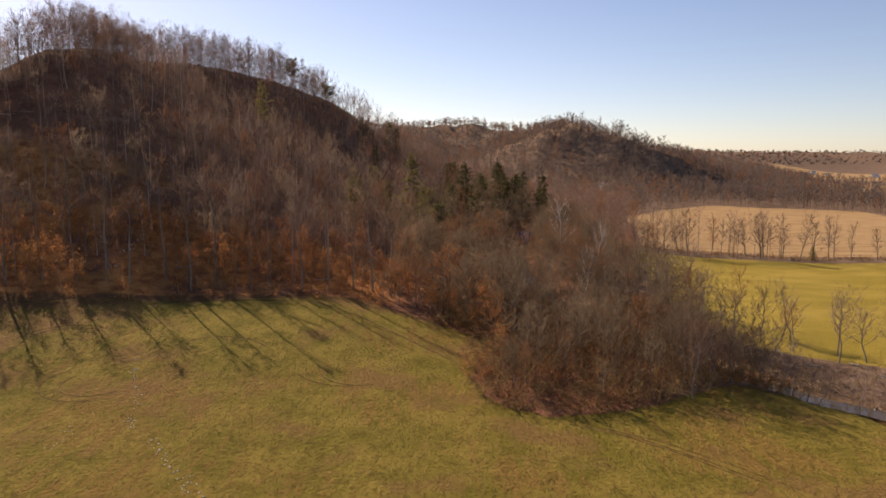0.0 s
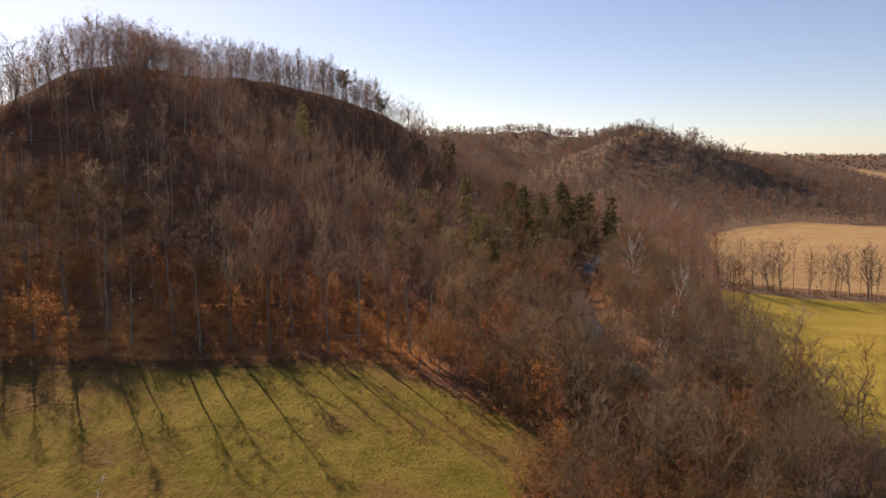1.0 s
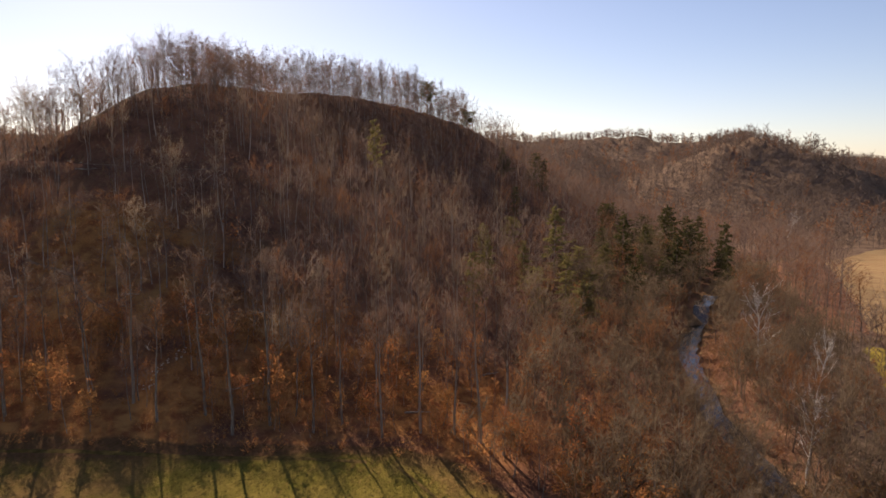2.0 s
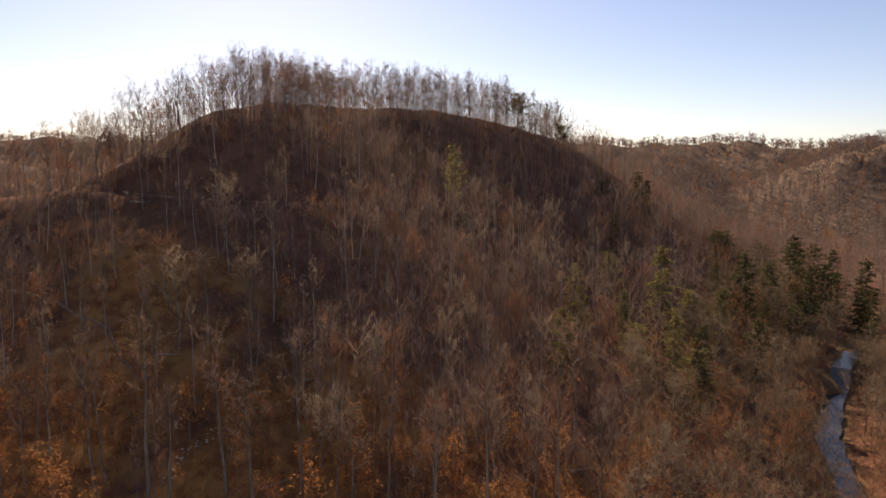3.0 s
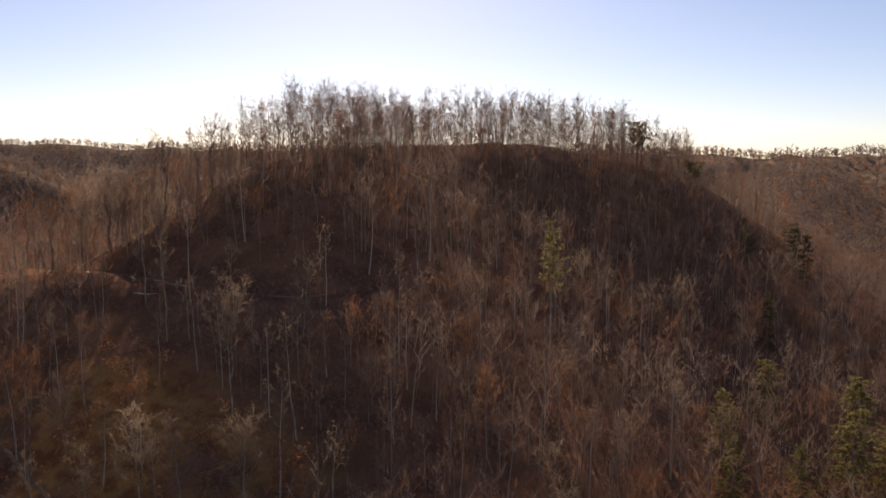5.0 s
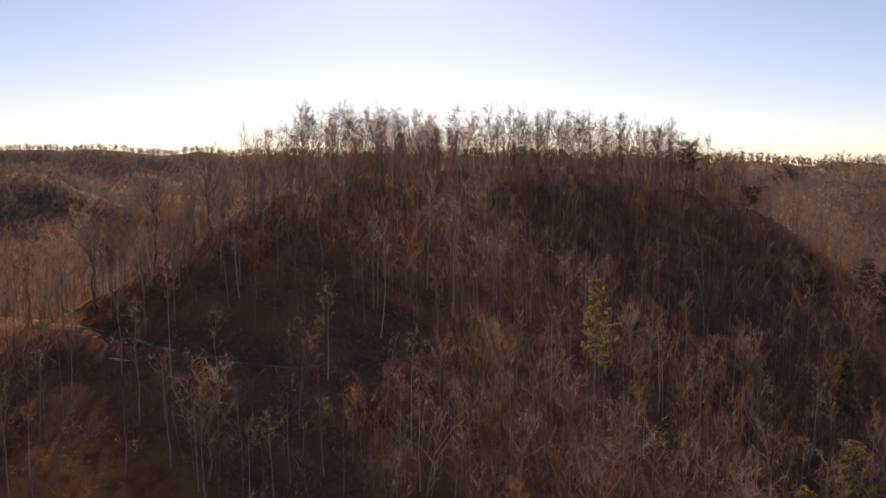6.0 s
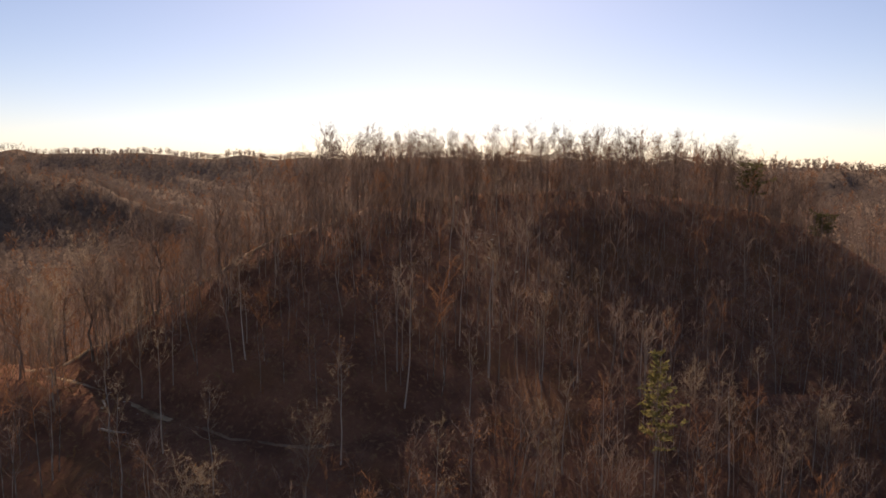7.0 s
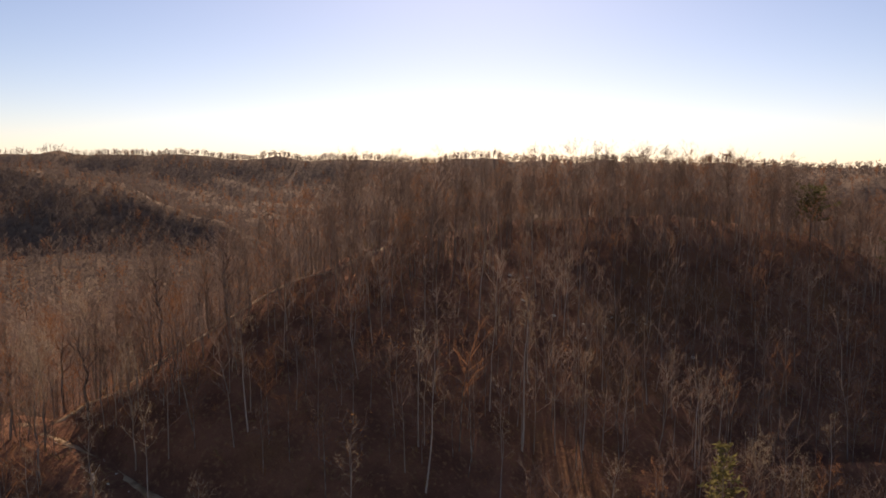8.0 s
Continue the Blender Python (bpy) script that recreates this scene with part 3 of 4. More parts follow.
def near_hill(x, y):
    """The hill that the camera flies at, with its crest and foot."""
    back = np.interp(x, (-240, -165, -150, -143, -100, -50, 60), (235, 252, 290, 350, 410, 440, 440))
    return (x > -240) & (x < 62) & (y > 98) & (y < back)


def low_slope(x, y):
    """The open, cut-over foot of the hill above the meadow."""
    return (x < -12) & (x > -132) & (y < 204 - 0.12 * (x + 28))


def creek_side(x, y):
    return (x > -22 + 0.12 * (y - 140)) & (y < 345)


CONIFERS = [(-12, 275, 1.0), (-28, 298, 0.85), (-29, 230, 0.72), (-31, 332, 0.8), (-15, 246, 0.65), (-34, 274, 0.7), (-7, 245, 0.62), (2, 375, 0.8), (-25, 391, 0.75), (4, 372, 0.9),
            (11, 264, 0.9), (25, 334, 1.1), (41, 414, 1.0), (9, 304, 1.0), (-2, 236, 0.68), (-30, 258, 0.7), (19, 375, 1.0), (29, 372, 1.0), (40, 359, 1.1), (45, 331, 1.1),
            (17, 318, 0.95), (5, 368, 0.9), (27, 308, 1.0), (44, 312, 1.0), (-29, 396, 0.8), (-43, 382, 0.75), (33, 345, 1.1), (38, 336, 1.05), (30, 356, 1.0), (20, 346, 0.95),
            (48, 346, 1.0), (12, 335, 0.85), (2, 322, 0.8), (33, 322, 1.0), (-5, 290, 0.8), (3, 284, 0.75), (-20, 262, 0.65), (-1, 258, 0.7), (22, 296, 0.8), (14, 285, 0.75)]


def off_conifers(x, y, room=4.4):
    return np.min([np.hypot(x - p[0], y - p[1]) for p in CONIFERS + [(-66, 265), (-84, 404)]], axis=0) > room


ok_tree = lambda x, y: near_hill(x, y) & (wooded(x, y) > 1.0) & clear_of(x, y) & off_conifers(x, y)

# trees along the crest, single ones against the sky
crest_spots = spread_out(-175, -30, 228, 450, 4.9, 21, lambda x, y: (gap(x, y, CREST[CREST[:, 0] > -172])[0] < 14) & clear_of(x, y) & (x < -68) & off_conifers(x, y, 4.5))
crest_kinds = [thing_of("bare_tree", bare_tree(100 + i, 18 + 1.5 * (i % 4), 0.38, 3.3 + 0.5 * (i % 3), 14, 5, 11, 0.15, 0.042, rise=1.0, bend=0.22), [BARK, CREST_TWIG, RUSSET], PARTS,
                        "tall leafless hardwood tree on the hill crest", "tree", "trees along the hill crest") for i in range(6)]
brow = gap(crest_spots[:, 0], crest_spots[:, 1], CREST)[0] * np.where(crest_spots[:, 0] + 0.55 * crest_spots[:, 1] > np.interp(crest_spots[:, 1], (230, 300, 340, 390, 440), (-40, 22, 42, 100, 182)), -1, 1)
r_crest = np.random.RandomState(20)
crest_sizes = (np.interp(crest_spots[:, 1], (250, 370, 410), (0.72, 0.78, 0.92)) + 0.014 * brow + r_crest.uniform(-0.24, 0.2, len(brow))).clip(0.42, 1.05)
plant(crest_kinds, np.column_stack([crest_spots, crest_sizes]), seed=2)

# saplings and brush between the trunks of the crest
brow_spots = spread_out(-178, -66, 226, 436, 3.3, 45, lambda x, y: (gap(x, y, CREST[CREST[:, 0] > -172])[0] < 13) & clear_of(x, y) & (gap(x, y, CREST_ROAD)[0] > 4.0) & off_conifers(x, y, 3.0))
scatter("crest_saplings", [wood_tree(440 + i, 4.5 + 1.5 * i, 0.08, 1.9 + 0.2 * i, 8, 3, 4, 0.05, 0.055) for i in range(4)], brow_spots, [BARK, CREST_TWIG, RUSSET],
        "low leafless saplings between the trees of the crest", "undergrowth", 0.6, 1.2, 46)

# scattered trees over the cut-over foot of the hill
foot_spots = spread_out(-200, -10, 135, 224, 10.5, 22, lambda x, y: low_slope(x, y) & (wooded(x, y) > 1.5) & clear_of(x, y))
foot_kinds = [thing_of("bare_tree", bare_tree(120 + i, (21, 17, 23, 14, 19)[i], 0.45, (2.4, 3.2, 2.6, 3.4, 2.8)[i], 13, 5, 8, 0.16, 0.045), WOOD_MATS, PARTS,
                       "slender leafless tree above the meadow edge", "tree", "trees along the meadow edge") for i in range(5)]
foot_kinds += [thing_of("russet_tree", bare_tree(130 + i, 8 + 1.5 * i, 0.16, 2.6, 13, 4, 4, 0.1, leaves=6, leaf=0.24), WOOD_MATS, PARTS,
                        "young tree still holding rust-coloured leaves", "tree", "russet trees above the meadow") for i in range(2)]
foot_spots = foot_spots[np.random.RandomState(6).uniform(size=len(foot_spots)) > 0.2] + np.random.RandomState(7).normal(size=(2,)) * 0.5
plant(foot_kinds, foot_spots, 0.45, 1.15, 3)

# stout trees in a row along the meadow's edge
edge_line = dense([(-135, 137), (-94, 149), (-80, 154), (-58, 159), (-42, 164), (-31, 167), (-20, 166.5), (-8, 159)], 1.0)
r_edge = np.random.RandomState(25)
edge_spots = [(edge_line[i, 0] + r_edge.uniform(-1.5, 1.5), edge_line[i, 1] + r_edge.uniform(0, 7), r_edge.uniform(0.8, 1.1)) for i in range(0, len(edge_line), 6)]
edge_kinds = [thing_of("bare_tree", bare_tree(125 + i, (29, 26, 30, 23)[i], 0.6, (2.8, 3.2, 2.7, 3.0)[i], 12, 5, 10, 0.29, 0.05, bend=0.14), [BARK, DARK_TWIG, RUSSET], PARTS,
                       "stout leafless tree in a row along the meadow edge", "tree", "stout trees along the meadow edge") for i in range(4)]
plant(edge_kinds, edge_spots, seed=26)

# young trees that keep their dead leaves
rust_spots = spread_out(-190, 14, 130, 200, 5.7, 24, lambda x, y: (wooded(x, y) > 0.5) & (wooded(x, y) < 34) & clear_of(x, y) & ((np.sin(x * 0.11) + np.sin(y * 0.17 + x * 0.05)) > -0.7))
rust_kinds = [thing_of("russet_tree", bare_tree(135 + i, (8, 10, 7)[i], 0.12, (2.5, 2.8, 2.4)[i], 12, 4, 4, 0.09, 0.04, leaves=10, leaf=0.22), [BARK, BRUSH, (RUSSET, RUSSET, GOLDEN)[i]], PARTS,
                       ("young tree still holding rust-coloured leaves", "young tree still holding rust-coloured leaves", "young tree still holding golden brown leaves")[i], "tree",
                       "russet trees above the meadow") for i in range(3)]
plant(rust_kinds, rust_spots, 0.6, 1.15, 28)

# broad-crowned trees beside the stream
creek_spots = spread_out(-30, 62, 103, 345, 6.6, 23, lambda x, y: creek_side(x, y) & ok_tree(x, y) & (wooded(x, y) > 2.5))
creek_kinds = [thing_of("broad_tree", bare_tree(170 + i, (13, 15, 11, 17, 14)[i], 0.22, (4.0, 4.4, 3.8, 4.2, 4.6)[i], 16, 5, 8, 0.16, 0.075, rise=0.6), [BARK, CREEK_TWIG, RUSSET], PARTS,
                        "broad leafless tree with a dense twiggy crown by the stream", "tree", "broad trees by the stream") for i in range(5)]
plant(creek_kinds, [(x, y, s * np.interp(y, (105, 150), (0.5, 1.0))) for (x, y), s in zip(creek_spots, np.random.RandomState(4).uniform(0.6, 0.98, len(creek_spots)))], seed=4)

# tall straight trees with bare pale trunks
pole_spots = spread_out(-165, -18, 172, 320, 11.5, 61, lambda x, y: ok_tree(x, y) & ~creek_side(x, y) & (gap(x, y, CREST[CREST[:, 0] > -172])[0] > 26) & (wooded(x, y) > 12))
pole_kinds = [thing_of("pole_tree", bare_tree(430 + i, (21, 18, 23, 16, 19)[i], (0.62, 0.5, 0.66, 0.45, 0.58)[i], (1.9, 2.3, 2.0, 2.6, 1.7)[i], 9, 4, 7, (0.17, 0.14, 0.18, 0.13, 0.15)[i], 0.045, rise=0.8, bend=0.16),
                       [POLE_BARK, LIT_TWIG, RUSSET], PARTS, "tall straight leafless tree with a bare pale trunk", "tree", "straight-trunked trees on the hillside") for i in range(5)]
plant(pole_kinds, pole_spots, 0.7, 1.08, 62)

plant(creek_kinds, [(40, 116, 0.95), (44, 120, 1.0), (38, 121, 0.9), (46, 126, 1.0), (42, 127, 0.9), (34, 114, 0.6), (48, 121, 0.75)], seed=63)

# the hill's own woods
hill_spots = spread_out(-240, 62, 130, 445, 4.15, 11, lambda x, y: ok_tree(x, y) & ~(low_slope(x, y) & ((x < -78) | (y < 186))) & ~creek_side(x, y)
                        & (gap(x, y, BENCH[BENCH[:, 0] < -60])[0] > 3.4) & (gap(x - 2, y + 6, BENCH[BENCH[:, 0] < -95])[0] > 6.5))
hill_shapes = [wood_tree(140 + i, 10.5 + 1.3 * i, 0.3 + 0.04 * (i % 4), 2.6 + 0.14 * i, 9, 3, 6, 0.08 + 0.007 * i, 0.05) for i in range(7)]
hill_shapes += [wood_tree(150, 8, 0.2, 2.3, 8, 3, 4, 0.08, leaves=4, leaf=0.17), wood_tree(151, 9, 0.3, 2.4, 9, 3, 5, 0.09), wood_tree(152, 7, 0.12, 2.5, 9, 3, 5, 0.07)]
scatter("hillside_woods", hill_shapes, hill_spots, WOOD_MATS, "dense leafless hardwood forest on the shaded hillside", "forest", 0.7, 1.15, 5)

creek_small = spread_out(-30, 64, 118, 350, 5.2, 29, lambda x, y: creek_side(x, y) & ok_tree(x, y))
scatter("creek_saplings", [wood_tree(190 + i, 7 + 1.3 * i, 0.14, 2.7, 9, 3, 6, 0.08, 0.09) for i in range(4)], creek_small, [BARK, CREEK_TWIG, RUSSET],
        "thicket of leafless saplings beside the stream", "thicket", 0.6, 1.15, 15)

# undergrowth
under = spread_out(-240, 45, 130, 445, 4.3, 12, lambda x, y: near_hill(x, y) & (wooded(x, y) > 0.5) & clear_of(x, y, 4, 1.3) & ~low_slope(x, y))
scatter("hillside_brush", [shrub(160 + i, 2.0 + i * 0.7, 5, 6, 0.055, 0.7) for i in range(4)], under, BRUSH_MATS,
        "brown leafless undergrowth on the forest floor", "undergrowth", 0.6, 1.3, 6)
shoulder_brush = spread_out(-300, -30, 190, 480, 4.6, 38, lambda x, y: ~near_hill(x, y) & (gap(x, y, CREST)[0] < 42) & (wooded(x, y) > 3) & clear_of(x, y, 4, 1.3) & (y > 215))
scatter("ridge_brush", [shrub(162 + i, 1.8 + i * 0.7, 5, 6, 0.055, 0.7) for i in range(3)], shoulder_brush, BRUSH_MATS,
        "brown leafless undergrowth along the ridge", "undergrowth", 0.6, 1.3, 16)
foot_brush = spread_out(-240, 16, 118, 228, 3.0, 16, lambda x, y: (low_slope(x, y) | (y < 190)) & ((x < -14) | (y < 150)) & (wooded(x, y) > -2.0) & clear_of(x, y, 4, 2.0))
scatter("russet_brush", [shrub(165 + i, 1.8 + i * 0.5, 5, 5, 0.05, 0.75, 8 if i < 4 else 0, 0.2) for i in range(5)], foot_brush, [RUST_TWIG, RUST_TWIG, GOLDEN],
        "tangled brush with rust-coloured dead leaves above the meadow", "undergrowth", 0.5, 1.3, 10)
thicket = spread_out(0, 66, 94, 175, 2.5, 17, lambda x, y: (wooded(x, y) > -0.5) & (gap(x, y, STREAM)[0] > 2.4) & ((x < 47) | (y > 110)) & (x < 60)
                     & (ripple(x, y, 9, 31) > -0.75))
lump_of = ripple(thicket[:, 0], thicket[:, 1], 11, 32) + np.interp(thicket[:, 1], (100, 112, 125), (-0.5, 0.0, 0.3))
for name, low_end, high_end, size, seed, label in (("thicket", -9, -0.1, 2.4, 11, "low tan thicket of leafless bushes at the meadow corner"),
                                                   ("tall_thicket", -0.1, 9, 4.2, 12, "dense brown thicket of tall leafless bushes by the stream")):
    scatter(name, [shrub(180 + i + seed, size + i * 0.6, 10, 13, 0.10, 0.75, 5 if i == 1 else 0, 0.16) for i in range(4)],
            thicket[(lump_of > low_end) & (lump_of <= high_end)], [BRUSH, BRUSH, RUSSET], label, "thicket", 0.65, 1.2, seed)

bank_brush = spread_out(14, 130, 60, 330, 2.8, 27, lambda x, y: (wooded(x, y) > -0.5) & (gap(x, y, STREAM)[0] > 2.6) & (gap(x, y, STREAM)[0] < np.where(y < 140, 13, 16)) & ~((y < 172) & (x < 40)))
scatter("bank_brush", [shrub(185 + i, 1.8 + i * 0.8, 6, 8, 0.055, 0.65) for i in range(4)], bank_brush, BRUSH_MATS,
        "brown leafless brush on the stream banks", "undergrowth", 0.5, 1.3, 14)

# the woods behind and to the side
mid = spread_out(-500, 130, 110, 600, 6.9, 13, lambda x, y: ~near_hill(x, y) & (wooded(x, y) > 1.5) & clear_of(x, y) & ((x < -60) | (y > 170)))
scatter("valley_woods", [spare_tree(200 + i, 11 + 1.5 * i, 19, 0.15, 3.8, 0.3) for i in range(6)], mid, WOOD_MATS,
        "leafless hardwood forest filling the slopes behind the hill", "forest", 0.75, 1.2, 7)


def in_view(x, y):
    a = np.degrees(np.arctan2(-x, y))
    return (a > -40) & (a < 84) & (wooded(x, y) > 2) & ~((x > -500) & (x < 130) & (y > 110) & (y < 600)) & ((height(x, y) > 3) | (x < 400) | (wooded(x, y) < 30)) & ~((x > 55) & (y < 320))


slope = spread_out(-1000, 700, 100, 1000, 7.7, 19, lambda x, y: (np.hypot(x, y) > 280) & (np.hypot(x, y) < 950) & in_view(x, y))
scatter("slope_woods", [spare_tree(210 + i, 11 + 2 * i, 9, 0.5, 4.2) for i in range(4)], slope, [HAZE_TWIG, HAZE_TWIG, RUSSET],
        "leafless hardwood forest on the next ridges", "forest", 0.7, 1.15, 13)
far = spread_out(-1750, 1100, 60, 1750, 10.8, 14, lambda x, y: (np.hypot(x, y) > 950) & (np.hypot(x, y) < 1720) & in_view(x, y))
scatter("far_woods", [far_tree(220 + i, 13, 14, 0.9, 5.0) for i in range(5)], far, [HAZE_TWIG, HAZE_TWIG, HAZE_TWIG], "distant leafless forest on rounded ridges", "forest", 0.7, 1.15, 8)
horizon = spread_out(-4300, 4300, 0, 4300, 38, 15, lambda x, y: (np.hypot(x, y) > 2000) & (np.hypot(x, y) < 4600) & (wooded(x, y) > 4)
                     & (np.degrees(np.arctan2(-x, y)) > -40) & (np.degrees(np.arctan2(-x, y)) < 84) & (height(x, y) > 25))
scatter("horizon_woods", [far_tree(230 + i, 3.2, 8, 3.4, 10) for i in range(4)], horizon, [HAZE_TWIG, HAZE_TWIG, HAZE_TWIG], "woods on the distant hills", "forest", 0.8, 1.2, 9)

# close stands on the skyline ridges and over the side spur
r_sky = np.random.RandomState(71)
skyline = np.concatenate([dense([tuple(p) for p in FAR_RIDGES[n][0]], 3.2)[:, :2] for n in (0, 1, 2, 4)])
skyline = np.repeat(skyline, 2, axis=0) + r_sky.normal(size=(2 * len(skyline), 2)) * 7
scatter("skyline_woods", [far_tree(240 + i, 9 + 2 * i, 12, 0.7, 4.0) for i in range(4)], skyline, [HAZE_TWIG, HAZE_TWIG, HAZE_TWIG],
        "close leafless woods along the skyline of the ridges", "forest", 0.6, 1.1, 72)
spur = spread_out(-1150, -540, 380, 760, 7.0, 73, lambda x, y: (gap(x, y, FAR_RIDGES[5][0])[0] < 95) & (wooded(x, y) > 2))
scatter("spur_woods", [far_tree(244 + i, 11 + 2 * i, 13, 0.6, 4.2) for i in range(3)], spur, [HAZE_TWIG, HAZE_TWIG, HAZE_TWIG],
        "leafless woods over a side spur of the ridge", "forest", 0.7, 1.15, 74)

# evergreens
def evergreens(first, mat, label):
    return [thing_of("conifer", conifer(first + i, (24, 17, 21, 16, 19)[i], (6.2, 6.8, 5.4, 7.0, 6.2)[i], 0.04, blunt=(0.6, 1.1, 0.8, 1.3, 0.9)[i]), [BARK, BARK, mat],
                     ("trunk", "bough", "needles"), label, "conifer", "conifers on the lower slope") for i in range(5)]


r_con = np.random.RandomState(30)
sized = [(x, y, s * (1.08 if y < 305 else 0.95) * r_con.uniform(0.75, 1.15)) for x, y, s in CONIFERS]
plant(evergreens(300, NEEDLE, "olive-green conifer with full boughs among bare trees"), [p for p in sized if p[1] < 303 and p[0] < 10], seed=31)
# the grove's shade is painted in through the darker needles
plant(evergreens(305, DARK_NEEDLE, "shade-darkened conifer in a dense grove by the stream"), [p for p in sized if p[1] >= 303 or p[0] >= 10], seed=38)
pines = [thing_of("pine", conifer(310 + i, (13, 11)[i], 5.0, 0.40, 11, 7, 26, 0.7, -0.1, 1.3), [BARK, BARK, DARK_NEEDLE], ("trunk", "bough", "needles"),
                  "dark pine with a flat open crown above bare trees", "pine", "pines on the ridge") for i in range(2)]
plant(pines, [(-84, 404, 1.2), (-64, 405, 0.95), (-41, 377, 0.8)], seed=32)
slope_pine = thing_of("pine", conifer(312, 29, 3.3, 0.56, 13, 7, 17, 0.7, -0.05, 0.7), [BARK, BARK, NEEDLE], ("trunk", "bough", "needles"),
                      "tall yellow-green pine on the shaded slope", "pine", "")
plant([slope_pine], [(-66, 265, 1.0)], seed=37)

# hedgerow between the two fields
hedge_kinds = [thing_of("hedgerow_tree", bare_tree(320 + i, (18, 16, 19, 14)[i], 0.2, (4.0, 3.6, 4.4, 3.4)[i], 14, 5, 9, 0.27, 0.06, rise=0.75, bend=0.3), WOOD_MATS, PARTS,
                        "leafless tree in the hedgerow between two fields", "tree", "hedgerow trees") for i in range(4)]
r_hedge = np.random.RandomState(8)
hedge_spots = [(x + r_hedge.uniform(-1, 1), 273 + r_hedge.uniform(-2, 2), r_hedge.uniform(0.7, 1.08))
               for x in (74, 77, 81, 85, 90, 94, 103, 110, 117, 121, 124, 131, 137, 142, 147, 151, 158, 166, 175, 183, 190, 201, 210, 222, 231, 246, 258, 270)]
plant(hedge_kinds, hedge_spots, seed=33)
hedge_brush = spread_out(68, 400, 268, 278, 2.2, 18, lambda x, y: np.abs(y - 273 + 1.2 * np.sin(x * 0.2)) < 3.2)
scatter("hedge_brush", [shrub(190 + i, 1.8 + i * 0.6, 7, 7, 0.10, 0.7) for i in range(3)], hedge_brush, BRUSH_MATS, "low brown hedge brush between the fields", "hedge", 0.7, 1.3, 12)
cedars = [thing_of("cedar_bush", conifer(330, 6.0, 2.3, 0.02, 12, 8, 14, 0.4, 0.0, 0.5), [BARK, BARK, NEEDLE], ("trunk", "bough", "needles"),
                   "small dark round evergreen in the hedgerow", "evergreen", "")]
plant(cedars, [(141, 271, 0.9)], seed=34)

# trees on the stream's far bank
bank_kinds = [thing_of("bank_tree", bare_tree(340 + i, (11, 13, 10)[i], 0.28, (3.0, 3.4, 2.8)[i], 12, 5, 7, 0.19, 0.05, rise=0.7, bend=0.3), WOOD_MATS, PARTS,
                       "small leafless tree on the stream bank", "tree", "trees on the stream bank") for i in range(3)]
bank_spots = [(51, 151, 1.2), (65, 156, 1.0), (68, 150, 1.0), (73, 147, 1.05), (75, 132, 0.95), (81, 133, 1.0), (50, 129, 0.8), (63, 122, 0.7), (70, 110, 0.7), (88, 128, 1.1),
                   (95, 118, 1.0), (58, 160, 1.1), (60, 170, 1.2), (56, 185, 1.2), (62, 200, 1.1), (66, 225, 1.2), (70, 245, 1.2), (104, 112, 1.1), (56, 143, 0.9), (84, 112, 0.8), (112, 98, 1.0), (40, 111, 0.8), (44, 107, 0.9), (47, 110, 0.7), (52, 104, 0.8), (55, 107, 0.7), (58, 98, 0.8), (64, 93, 0.7), (69, 88, 0.8), (42, 118, 1.0), (46, 122, 0.9), (54, 148, 1.0), (61, 146, 1.0), (70, 140, 0.9), (78, 138, 1.0), (86, 135, 1.0), (66, 139, 0.8), (92, 124, 0.9), (58, 133, 0.8),
              (50, 125, 0.8), (54, 122, 0.75), (57, 117, 0.65), (61, 112.5, 0.6), (65, 107.5, 0.55), (45, 128, 0.9), (47, 122, 0.8), (49, 118, 0.75), (52, 119, 0.7), (55, 119, 0.75), (58, 115, 0.7), (51, 123, 0.8), (47, 119, 0.65), (44, 114, 0.6), (60, 114, 0.6), (41, 109, 0.5), (36, 107, 0.5)]
plant(bank_kinds, [p for p in bank_spots if gap(np.array([p[0]]), np.array([p[1]]), STREAM)[0][0] > 3.6 and inside(np.array([p[0]]), np.array([p[1]]), MEADOW)[0] < 2], seed=35)
sycamore = thing_of("sycamore", bare_tree(350, 20, 0.3, 4.4, 13, 5, 6, 0.26, 0.06, rise=0.7, bend=0.45), [PALE_BARK, PALE_BARK, RUSSET], PARTS,
                    "white-barked leafless sycamore leaning over the stream", "tree", "sycamores by the stream")
plant([sycamore], [(38, 230, 1.0), (44, 205, 0.8), (36, 178, 0.75), (120, 560, 1.0)], seed=36)

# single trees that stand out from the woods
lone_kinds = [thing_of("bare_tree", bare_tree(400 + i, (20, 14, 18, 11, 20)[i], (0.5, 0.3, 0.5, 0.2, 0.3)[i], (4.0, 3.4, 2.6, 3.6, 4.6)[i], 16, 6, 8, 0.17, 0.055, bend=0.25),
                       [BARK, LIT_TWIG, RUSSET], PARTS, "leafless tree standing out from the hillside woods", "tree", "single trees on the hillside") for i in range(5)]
plant(lone_kinds, [(-55, 253, 1.0), (-57, 196, 1.0), (-48, 206, 1.0), (-58, 179, 1.0), (-150, 224, 1.0), (-67, 293, 0.8), (-104, 216, 1.15), (-48, 312, 1.0), (-70, 205, 0.8), (-140, 233, 0.9),
                   (-36, 225, 0.9), (-86, 200, 1.1), (-95, 190, 1.1), (-118, 196, 0.9), (-165, 240, 0.95), (-40, 262, 0.9), (-26, 232, 1.0), (-62, 230, 1.0), (-75, 245, 0.9), (-158, 228, 0.9),
                   (-31, 217, 0.85), (-22, 222, 0.9), (-16, 231, 0.8), (-33, 243, 0.85), (-20, 243, 0.8), (-45, 221, 0.75), (-53, 229, 0.8), (-38, 211, 0.7), (-82, 226, 0.75), (-100, 230, 0.7)], seed=41)
